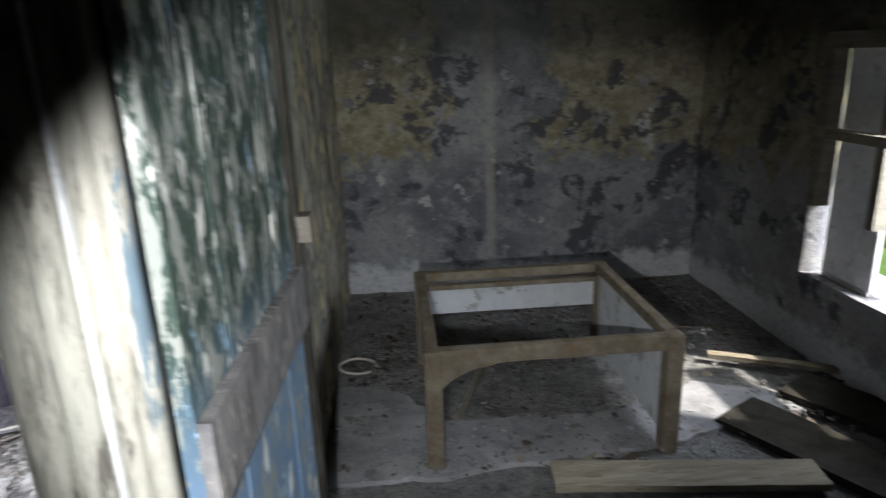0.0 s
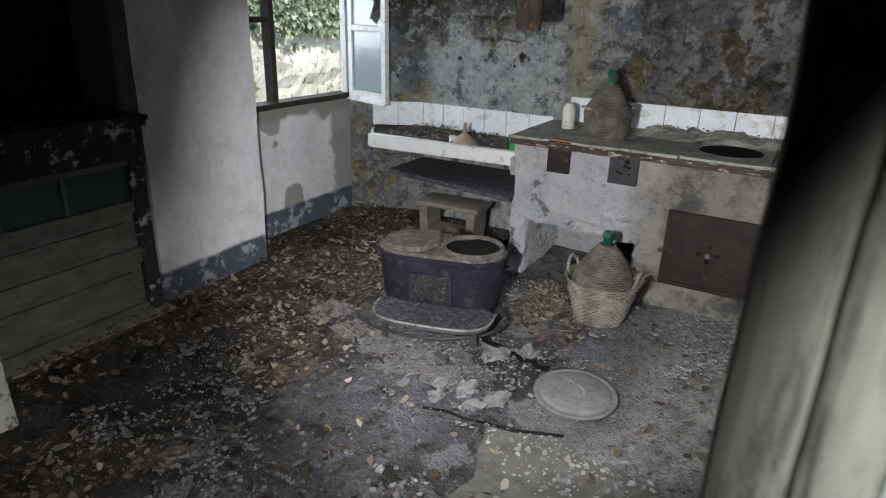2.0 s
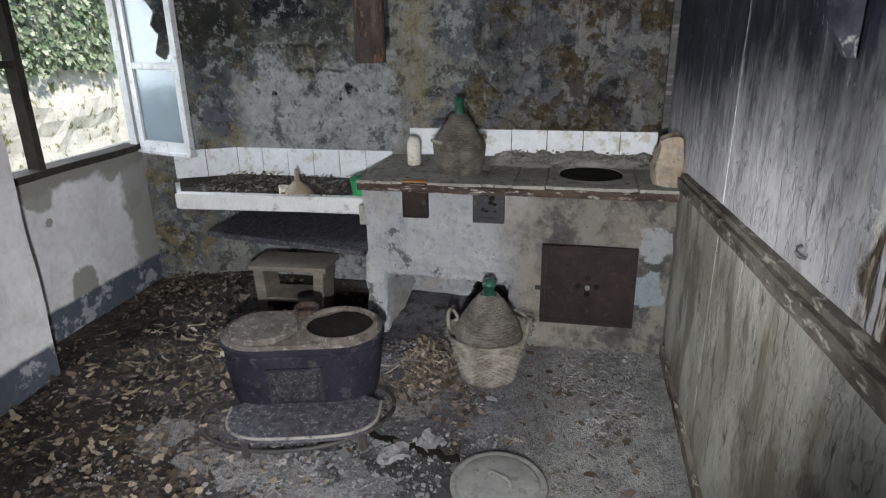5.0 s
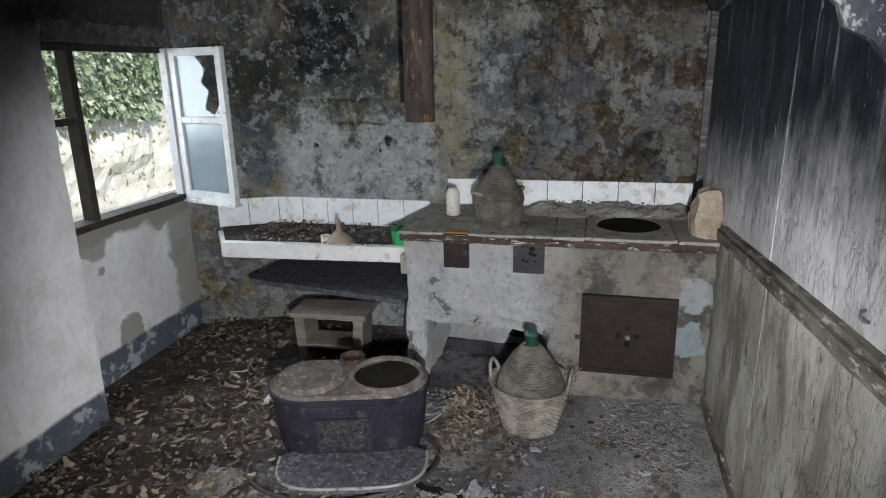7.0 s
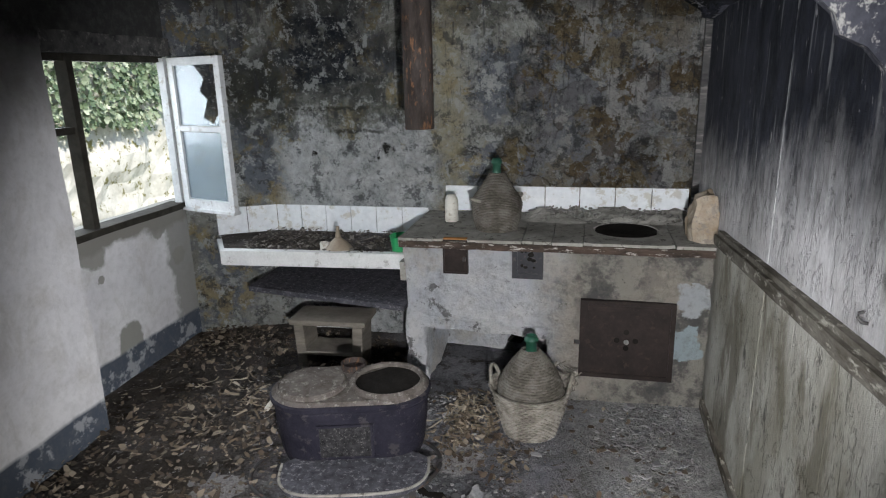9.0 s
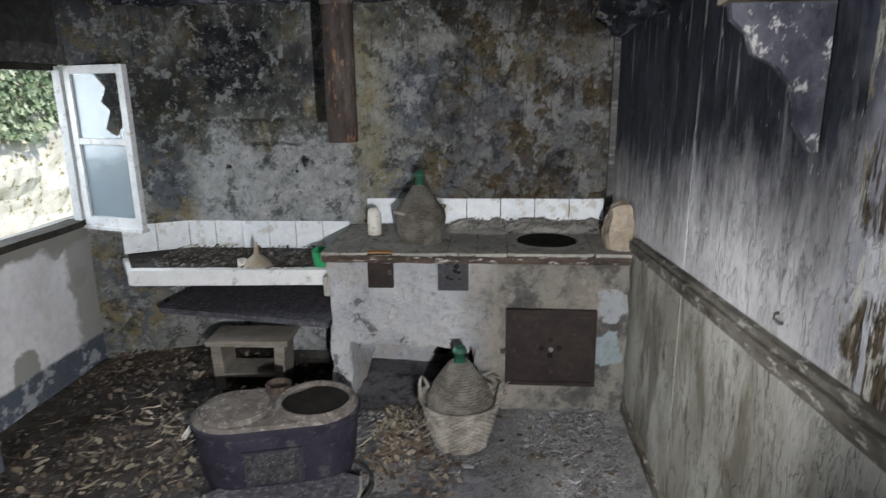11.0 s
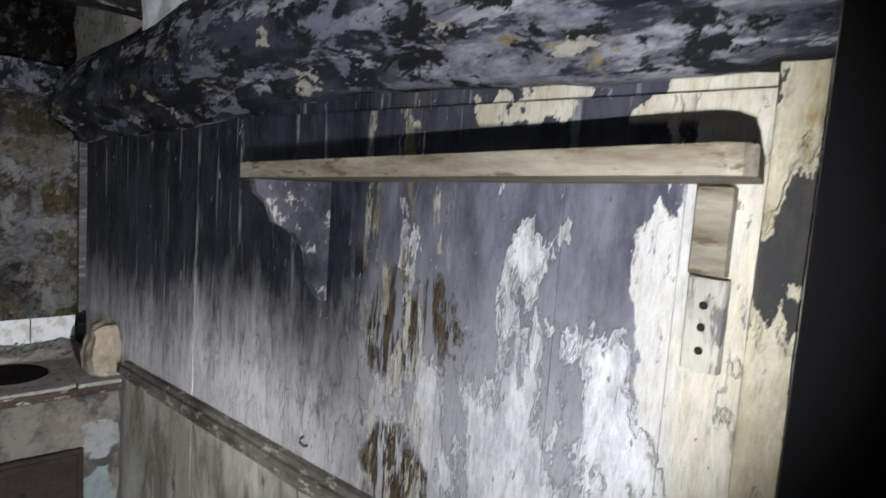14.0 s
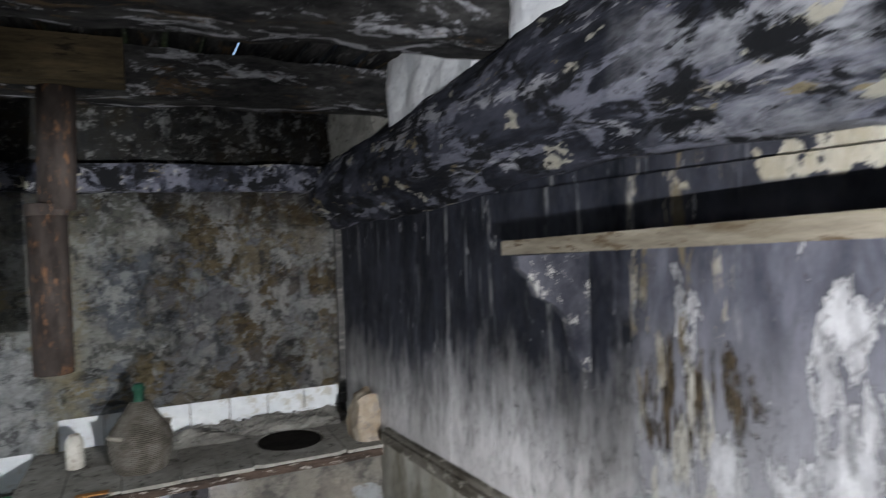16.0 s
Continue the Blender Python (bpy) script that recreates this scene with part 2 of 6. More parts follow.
def room_plaster():
    """Grey-violet plaster with ochre coats flaking off on both sides of a washed streak."""
    n = Nodes("stained room plaster")
    x, z = n.axis(0), n.axis(2)
    mid, fine, rag = n.noise(3.2, 9, 0.68, shift=(2, 1, 4)), n.noise(30, 8, 0.72), n.noise(5.5, 10, 0.7, shift=(4, 4, 1), twist=0.2)
    c = n.mix(n.ramp(n.noise(1.5, 7, 0.6), 0.4, 0.6), (0.17, 0.17, 0.19), (0.32, 0.315, 0.325))
    c = n.mix(n.ramp(n.noise(7, 9, 0.72, shift=(8, 1, 1)), 0.50, 0.60, 0.0, 0.6), c, (0.40, 0.40, 0.39))
    w = n.math("SUBTRACT", n.math("ABSOLUTE", n.math("SUBTRACT", x, 0.03)), n.math("MULTIPLY", n.math("SUBTRACT", mid, 0.5), 1.2))
    up = n.math("ADD", z, n.math("MULTIPLY", n.math("SUBTRACT", rag, 0.5), 1.3))
    ochre = n.math("MULTIPLY", n.ramp(w, 0.38, 0.42), n.ramp(up, 0.95, 1.0))
    ochre = n.math("MULTIPLY", ochre, n.ramp(rag, 0.40, 0.43))
    c = n.mix(n.math("MULTIPLY", ochre, 0.9), c, n.mix(n.ramp(n.noise(9, 9, 0.7, shift=(1, 3, 3)), 0.42, 0.6), (0.42, 0.38, 0.27), (0.24, 0.20, 0.12)))
    c = n.mix(n.ramp(n.noise(3.6, 9, 0.7, shift=(7, 3, 1), twist=0.2), 0.55, 0.58, 0.0, 0.85), c, (0.075, 0.075, 0.09))
    c = n.mix(n.ramp(n.noise(5.2, 9, 0.68, shift=(3, 9, 5)), 0.615, 0.63), c, (0.52, 0.52, 0.51))
    # a bare streak where water ran down
    run = n.ramp(n.math("ABSOLUTE", n.math("SUBTRACT", n.math("ADD", x, n.math("MULTIPLY", n.noise(4), 0.05)), 0.035)), 0.05, 0.015)
    c = n.mix(n.math("MULTIPLY", run, n.ramp(fine, 0.35, 0.6, 0.4, 0.8)), c, (0.44, 0.42, 0.37))
    c = n.mix(n.ramp(n.math("SUBTRACT", z, n.math("MULTIPLY", rag, 0.45)), 0.0, -0.08), c, (0.62, 0.62, 0.63))
    # darker towards the ceiling
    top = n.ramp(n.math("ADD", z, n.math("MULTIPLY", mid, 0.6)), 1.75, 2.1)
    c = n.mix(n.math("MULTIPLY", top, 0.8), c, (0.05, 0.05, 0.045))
    c = n.mix(n.ramp(fine, 0.48, 0.7, 0.0, 0.5), c, (0.07, 0.07, 0.068))
    return n.end(c, 0.9, 0, n.math("ADD", n.math("ADD", mid, n.math("MULTIPLY", rag, 0.8)), fine), 0.022, 0.9)


EASTFACE = -1.145
SEAMS = (1.50, 1.62, 1.832, 2.116, 2.40, 2.74, 3.07, 3.40, 3.71, 4.05, 4.28, 4.51, 4.876)


def sooty_boards(name="sooted painted boards"):
    """White paint on boards: soot thick above, peeling near the doorway, rot below."""
    n = Nodes(name)
    y, z = n.axis(1), n.axis(2)
    run = n.noise(3.0, 8, 0.65, (1, 3.0, 0.45))
    drip = n.noise(7.0, 6, 0.6, (1, 5.0, 0.28), (2, 5, 1))
    rag = n.noise(5.5, 10, 0.64, (1, 1.5, 0.62), (8, 2, 3), 0.15)
    chip = n.noise(17, 8, 0.7, (1, 1.5, 0.55), (3, 2, 1))
    fine, grit = n.noise(55, 7, 0.7, (1, 2, 0.4)), n.noise(15, 9, 0.75, (1, 1.6, 0.6), (6, 2, 9))
    cloud = n.noise(2.6, 7, 0.6, (1, 1.2, 0.8), (1, 6, 2))
    # pale paint, sooted upwards
    paint = n.mix(n.ramp(cloud, 0.38, 0.62), (0.40, 0.385, 0.38), (0.56, 0.545, 0.55))
    paint = n.mix(n.ramp(grit, 0.50, 0.64, 0.0, 0.55), paint, (0.21, 0.195, 0.175))
    soot = n.mix(n.ramp(n.noise(8, 8, 0.7, (1, 1.3, 0.6)), 0.40, 0.62), (0.006, 0.008, 0.014), (0.034, 0.037, 0.052))
    edge = n.ramp(y, 3.9, 2.3, -0.10, 0.16)
    height = n.math("ADD", n.math("SUBTRACT", z, edge), n.math("MULTIPLY", n.math("SUBTRACT", run, 0.5), 0.55))
    height = n.math("ADD", height, n.math("MULTIPLY", n.math("SUBTRACT", grit, 0.5), 0.35))
    c = n.mix(n.ramp(height, 1.10, 1.47), paint, soot)
    c = n.mix(n.math("MULTIPLY", n.ramp(drip, 0.615, 0.66), n.ramp(z, 1.15, 1.5, 0.0, 0.55)), c, (0.30, 0.31, 0.32))
    c = n.mix(n.math("MULTIPLY", n.ramp(chip, 0.635, 0.655), n.ramp(z, 1.2, 1.5, 0.1, 0.9)), c, (0.40, 0.40, 0.40))
    # the grey-violet coat near the doorway and the white that shows where it peeled
    near = n.ramp(n.math("ADD", y, n.math("MULTIPLY", n.math("SUBTRACT", rag, 0.5), 0.7)), 2.46, 2.30)
    coat = n.mix(n.ramp(n.noise(6, 9, 0.66, (1, 1.5, 0.6), (1, 1, 6)), 0.40, 0.62), (0.065, 0.068, 0.09), (0.20, 0.20, 0.24))
    coat = n.mix(n.ramp(z, 1.72, 1.42, 0.0, 0.75), coat, (0.42, 0.41, 0.43))
    c = n.mix(n.math("MULTIPLY", near, n.ramp(z, 1.93, 1.86, 0.25, 0.95)), c, coat)
    white = n.mix(n.ramp(grit, 0.42, 0.60), (0.70, 0.69, 0.70), (0.42, 0.415, 0.43))
    low = n.ramp(z, 1.90, 1.25, -0.085, 0.11)
    mid = n.ramp(n.math("ABSOLUTE", n.math("SUBTRACT", y, 1.86)), 0.30, 0.05, -0.05, 0.035)
    peel = n.math("ADD", n.math("ADD", rag, low), mid)
    bare = n.math("MULTIPLY", n.ramp(peel, 0.508, 0.520), near)
    c = n.mix(n.math("MULTIPLY", n.math("MULTIPLY", n.ramp(peel, 0.490, 0.508), near), 0.55), c, (0.06, 0.058, 0.06))
    c = n.mix(bare, c, white)
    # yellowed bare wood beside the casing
    yellow = n.mix(n.ramp(n.noise(30, 7, 0.7, (1, 1.5, 0.3)), 0.38, 0.64), (0.40, 0.32, 0.17), (0.66, 0.62, 0.50))
    side = n.ramp(n.math("ADD", y, n.math("MULTIPLY", n.math("SUBTRACT", rag, 0.5), 0.45)), 1.66, 1.65)
    side = n.math("MULTIPLY", side, n.ramp(chip, 0.34, 0.40))
    c = n.mix(side, c, n.mix(n.ramp(cloud, 0.42, 0.52), (0.58, 0.57, 0.54), n.mix(0.4, yellow, (0.56, 0.55, 0.51))))
    # cream patches under the log
    top = n.math("ADD", n.noise(4.2, 9, 0.6, (1, 1.0, 1.0), (4, 4, 4), 0.1), n.ramp(y, 2.7, 1.9, -0.12, 0.06))
    c = n.mix(n.math("MULTIPLY", n.ramp(top, 0.535, 0.545), n.ramp(z, 1.945, 1.955)), c, n.mix(n.ramp(grit, 0.4, 0.6), (0.58, 0.545, 0.46), (0.44, 0.39, 0.29)))
    # brown rot below the shelf
    rot = n.math("MAXIMUM", n.spot(EASTFACE, 2.26, 1.50, 0.13, 0.2, 0.22, 13), n.spot(EASTFACE, 2.15, 1.53, 0.09, 0.2, 0.20, 11))
    rot = n.math("MAXIMUM", rot, n.spot(EASTFACE, 2.25, 1.17, 0.13, 0.2, 0.22, 11))
    rot = n.math("MULTIPLY", rot, n.ramp(n.noise(9, 8, 0.7, (1, 2.6, 0.35), (5, 1, 1)), 0.47, 0.50))
    c = n.mix(rot, c, n.mix(n.ramp(fine, 0.4, 0.6), (0.02, 0.016, 0.011), (0.13, 0.095, 0.055)))
    strip = n.ramp(n.math("ABSOLUTE", n.math("SUBTRACT", y, 2.26)), 0.15, 0.13)
    c = n.mix(n.math("MULTIPLY", strip, n.ramp(n.noise(12, 8, 0.7, (1, 1.8, 0.45), (7, 1, 4)), 0.55, 0.57, 0.0, 0.9)), c, n.mix(n.ramp(cloud, 0.45, 0.55), (0.20, 0.16, 0.10), (0.60, 0.57, 0.50)))
    # chipped edges along the seams
    seam = None
    for v in SEAMS[1:-1]:
        d = n.ramp(n.math("ABSOLUTE", n.math("SUBTRACT", y, v - 0.008)), 0.013, 0.007)
        seam = d if seam is None else n.math("MAXIMUM", seam, d)
    c = n.mix(n.math("MULTIPLY", seam, n.ramp(n.noise(5, 8, 0.7, (1, 2.5, 1.0), (9, 9, 2)), 0.48, 0.60, 0.0, 0.5)), c, (0.40, 0.40, 0.40))
    # cream paint with mould under the rail
    rail = n.math("SUBTRACT", 1.245, n.math("MULTIPLY", y, 0.0785))
    below = n.ramp(n.math("SUBTRACT", z, rail), 0.0, -0.02)
    cream = n.mix(n.ramp(cloud, 0.4, 0.6), (0.25, 0.235, 0.19), (0.42, 0.405, 0.36))
    cream = n.mix(n.ramp(n.noise(2.6, 10, 0.70, (1, 1.5, 0.6), (1, 7, 2), 0.1), 0.50, 0.57, 0.0, 0.85), cream, (0.115, 0.10, 0.065))
    cream = n.mix(n.ramp(n.noise(9, 9, 0.72, (1, 2.2, 0.5), (2, 3, 8), 0.2), 0.60, 0.63, 0.0, 0.9), cream, (0.045, 0.04, 0.03))
    c = n.mix(n.math("MULTIPLY", below, 0.92), c, cream)
    c = n.mix(n.ramp(fine, 0.48, 0.72, 0.0, 0.4), c, (0.09, 0.088, 0.085))
    c = n.mix(n.ramp(n.noise(38, 6, 0.7, (1, 1.3, 0.6), (3, 9, 1)), 0.64, 0.67, 0.0, 0.7), c, (0.05, 0.045, 0.04))
    h = n.math("ADD", n.math("MULTIPLY", n.ramp(peel, 0.53, 0.55), -0.5), n.math("ADD", n.math("MULTIPLY", fine, 0.4), n.math("MULTIPLY", grit, 0.7)))
    h = n.math("SUBTRACT", h, n.math("MULTIPLY", rot, 0.7))
    return n.end(c, 0.65, 0, h, 0.012, 0.9)


def white_wall():
    n = Nodes("whitewash with blue dado")
    big, fine = n.noise(2.2, 8, 0.6), n.noise(26, 7, 0.7)
    c = n.mix(n.ramp(big, 0.35, 0.65), (0.56, 0.55, 0.57), (0.68, 0.67, 0.68))
    c = n.mix(n.ramp(n.noise(5, 9, 0.75, (1, 1, 0.7), twist=0.4), 0.48, 0.70, 0.0, 0.6), c, (0.36, 0.335, 0.30))
    edge = n.ramp(n.math("ADD", n.axis(1), n.math("MULTIPLY", n.noise(5, 7), 0.3)), 4.55, 4.60)
    c = n.mix(n.math("MULTIPLY", edge, n.ramp(n.axis(0), -4.1, -4.15, 0.0, 0.85)), c, (0.24, 0.235, 0.22))
    for y, z, r in ((3.80, 0.80, 0.10), (3.85, 0.64, 0.035), (3.99, 0.24, 0.11), (4.35, 0.82, 0.08), (4.5, 0.6, 0.06)):
        c = n.mix(n.spot(-4.25, y, z, r, 0.15, 0.12, 9), c, (0.27, 0.265, 0.245))
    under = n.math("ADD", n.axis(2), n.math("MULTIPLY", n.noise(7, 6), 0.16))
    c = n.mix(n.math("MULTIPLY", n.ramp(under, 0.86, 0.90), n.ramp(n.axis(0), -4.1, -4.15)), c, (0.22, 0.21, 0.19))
    dado = n.ramp(n.math("ADD", n.axis(2), n.math("MULTIPLY", big, 0.06)), 0.235, 0.215)
    blue = n.mix(n.ramp(n.noise(9, 8, 0.7), 0.52, 0.58), (0.07, 0.082, 0.105), (0.28, 0.29, 0.31))
    c = n.mix(dado, c, blue)
    # darker towards the top
    top = n.ramp(n.math("ADD", n.axis(2), n.math("MULTIPLY", big, 0.5)), 1.75, 2.15)
    c = n.mix(top, c, (0.05, 0.05, 0.05))
    c = n.mix(n.ramp(fine, 0.45, 0.8, 0.0, 0.3), c, (0.2, 0.2, 0.19))
    return n.end(c, 0.9, 0, n.math("ADD", big, n.math("MULTIPLY", fine, 0.4)), 0.012, 0.5)


def stove_plaster():
    n = Nodes("crumbling stove plaster")
    mid, fine = n.noise(5, 9, 0.7, shift=(2, 2, 2)), n.noise(26, 8, 0.72)
    c = n.mix(n.ramp(n.noise(2.5, 7), 0.4, 0.6), (0.64, 0.655, 0.70), (0.84, 0.83, 0.83))
    right = n.ramp(n.math("ADD", n.axis(0), n.math("MULTIPLY", n.noise(4), 0.4)), -1.85, -1.6)
    earth = n.mix(n.ramp(mid, 0.47, 0.55), (0.38, 0.345, 0.28), (0.10, 0.088, 0.07))
    c = n.mix(n.math("MULTIPLY", right, 0.85), c, earth)
    c = n.mix(n.ramp(mid, 0.58, 0.61, 0.0, 0.8), c, (0.14, 0.135, 0.135))
    c = n.mix(n.ramp(n.noise(13, 10, 0.78, shift=(1, 4, 4)), 0.60, 0.66, 0.0, 0.7), c, (0.12, 0.115, 0.11))
    c = n.mix(n.ramp(n.noise(3, 9, 0.65, shift=(6, 1, 3)), 0.52, 0.60, 0.0, 0.45), c, (0.60, 0.53, 0.45))
    c = n.mix(n.spot(-1.23, 4.2, 0.56, 0.09, 0.15, 0.30, 9), c, (0.62, 0.64, 0.66))
    c = n.mix(n.spot(-1.24, 4.2, 0.34, 0.09, 0.15, 0.30, 9), c, (0.50, 0.59, 0.62))
    c = n.mix(n.ramp(fine, 0.5, 0.75, 0.0, 0.5), c, (0.14, 0.135, 0.13))
    return n.end(c, 0.92, 0, n.math("ADD", n.math("MULTIPLY", mid, 2.0), n.math("ADD", fine, n.noise(12, 9, 0.75))), 0.055, 1.0)


def floor_dirt():
    """Grey screed worn through to dirt, darker towards the cupboard."""
    n = Nodes("dirty broken floor")
    big, mid, fine = n.noise(1.8, 8, 0.62), n.noise(6, 10, 0.74, twist=0.2), n.noise(50, 8, 0.75)
    x, y = n.axis(0), n.axis(1)
    grit = n.noise(24, 9, 0.75, shift=(3, 1, 1))
    c = n.mix(n.ramp(big, 0.40, 0.60), (0.105, 0.102, 0.107), (0.225, 0.223, 0.245))
    c = n.mix(n.ramp(mid, 0.52, 0.60), c, (0.075, 0.066, 0.058))
    c = n.mix(n.ramp(n.noise(3.1, 9, 0.7, shift=(7, 7, 2), twist=0.2), 0.54, 0.57, 0.0, 0.8), c, (0.30, 0.297, 0.315))
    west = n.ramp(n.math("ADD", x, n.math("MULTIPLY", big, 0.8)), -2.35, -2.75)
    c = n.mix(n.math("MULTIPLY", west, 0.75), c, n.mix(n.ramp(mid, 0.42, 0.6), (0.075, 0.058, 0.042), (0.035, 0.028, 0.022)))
    # dust-pale stretch along the partition
    dust = n.math("MULTIPLY", n.ramp(n.math("ADD", x, n.math("MULTIPLY", n.math("SUBTRACT", mid, 0.5), 0.9)), -1.95, -1.6), n.ramp(n.math("ADD", y, mid), 2.5, 3.2))
    c = n.mix(n.math("MULTIPLY", dust, n.ramp(grit, 0.64, 0.5, 0.15, 0.9)), c, n.mix(n.ramp(mid, 0.42, 0.62), (0.50, 0.49, 0.47), (0.25, 0.245, 0.24)))
    # flat pale remains of the screed in front of the stove
    for px, py, r in ((-3.22, 3.11, 0.12), (-3.02, 3.03, 0.10), (-2.80, 3.01, 0.13), (-2.60, 2.94, 0.14), (-2.40, 2.90, 0.10), (-2.28, 3.55, 0.13), (-1.92, 2.88, 0.13)):
        c = n.mix(n.math("MULTIPLY", n.spot(px, py, 0, r, 0.12, 0.26, 7), n.ramp(grit, 0.66, 0.56, 0.2, 0.9)), c, (0.38, 0.365, 0.365))
    grain = n.cells(120)
    c = n.mix(n.ramp(grain, 0.4, 0.8, 0.0, 0.3), c, (0.03, 0.027, 0.026))
    c = n.mix(n.ramp(fine, 0.52, 0.66, 0.0, 0.6), c, (0.035, 0.032, 0.03))
    c = n.mix(n.ramp(grit, 0.60, 0.63, 0.0, 0.7), c, (0.36, 0.35, 0.35))
    h = n.math("SUBTRACT", n.math("ADD", n.math("MULTIPLY", mid, 1.6), n.math("ADD", fine, n.math("MULTIPLY", grit, 0.8))), n.math("MULTIPLY", grain, 0.35))
    return n.end(c, 0.93, 0, h, 0.035, 1.0)


def casing_paint():
    n = Nodes("flaking casing paint")
    f, fine = n.noise(6, 9, 0.7, (1.5, 1.5, 0.4), twist=0.4), n.noise(30, 8, 0.7, (1.5, 1.5, 0.5))
    c = n.mix(n.ramp(n.noise(3, 7, 0.6, (2, 2, 0.4), (3, 1, 1)), 0.4, 0.6), (0.27, 0.26, 0.225), (0.42, 0.395, 0.34))
    c = n.mix(n.ramp(f, 0.53, 0.58), c, (0.10, 0.092, 0.08))
    c = n.mix(n.ramp(n.noise(14, 9, 0.75, (2, 2, 0.25), (4, 4, 2)), 0.54, 0.60, 0.0, 0.7), c, (0.08, 0.075, 0.065))
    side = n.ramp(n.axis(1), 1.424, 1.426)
    # return painted near-black, standing in for the unlit doorway beyond
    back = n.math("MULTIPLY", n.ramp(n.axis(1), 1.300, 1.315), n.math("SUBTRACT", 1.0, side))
    # front face darker upwards
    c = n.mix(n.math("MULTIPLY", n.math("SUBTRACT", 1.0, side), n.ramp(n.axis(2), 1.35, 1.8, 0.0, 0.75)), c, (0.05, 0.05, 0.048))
    peel = n.noise(5, 10, 0.62, (1.5, 1.5, 0.8), (3, 3, 9), 0.4)
    c = n.mix(n.math("MULTIPLY", side, n.ramp(peel, 0.50, 0.515, 0.0, 0.85)), c, (0.10, 0.10, 0.10))
    c = n.mix(n.math("MULTIPLY", side, n.ramp(peel, 0.565, 0.575)), c, (0.50, 0.42, 0.24))
    c = n.mix(n.math("MULTIPLY", n.ramp(n.axis(0), -1.04, -1.03), n.ramp(f, 0.50, 0.53)), c, (0.11, 0.15, 0.18))
    c = n.mix(n.ramp(fine, 0.45, 0.75, 0, 0.45), c, (0.09, 0.08, 0.07))
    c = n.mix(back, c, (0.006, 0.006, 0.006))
    return n.end(c, 0.92, 0, n.math("ADD", f, n.math("MULTIPLY", fine, 0.5)), 0.012, 0.7)


def cream_and_soot():
    """Cream paint, soot-black where the top coat stays, ochre where it rotted."""
    n = Nodes("cream and soot casing face")
    a, b, fine = n.noise(5.5, 8, 0.6, (1.5, 1.5, 0.8), (3, 3, 9), 0.2), n.noise(4, 8, 0.6, (1.5, 1.5, 0.7), (8, 1, 2)), n.noise(35, 8, 0.72, (1.5, 1.5, 0.6))
    c = n.mix(n.ramp(n.noise(9, 8, 0.7, (1.5, 1.5, 0.5)), 0.42, 0.58), (0.46, 0.42, 0.32), (0.33, 0.29, 0.20))
    c = n.mix(n.ramp(b, 0.56, 0.60), c, (0.22, 0.14, 0.05))
    c = n.mix(n.ramp(a, 0.53, 0.542), c, (0.035, 0.034, 0.034))
    c = n.mix(n.ramp(fine, 0.46, 0.7, 0.0, 0.5), c, (0.08, 0.07, 0.05))
    return n.end(c, 0.85, 0, n.math("ADD", n.ramp(a, 0.49, 0.52), fine), 0.008, 0.8)


def door_paint():
    n = Nodes("peeling green and blue door paint")
    f, g = n.noise(11, 10, 0.7, (1.6, 1.6, 0.6), twist=0.4), n.noise(16, 10, 0.72, (1.6, 1.6, 0.6), (4, 1, 6), 0.4)
    c = n.mix(n.ramp(n.axis(2), 0.95, 1.25), (0.13, 0.20, 0.30), (0.035, 0.055, 0.045))
    c = n.mix(n.ramp(g, 0.50, 0.56), c, (0.24, 0.25, 0.23))
    c = n.mix(n.ramp(f, 0.58, 0.61), c, (0.58, 0.58, 0.55))
    c = n.mix(n.ramp(n.noise(9, 9, 0.72, (1.6, 1.6, 0.6), (9, 2, 2)), 0.61, 0.64), c, (0.28, 0.42, 0.60))
    c = n.mix(n.ramp(n.noise(9, 9, 0.72, (1.6, 1.6, 0.6), (2, 9, 7)), 0.63, 0.66), c, (0.36, 0.25, 0.13))
    return n.end(c, 0.7, 0, n.math("ADD", f, g), 0.008, 0.7)


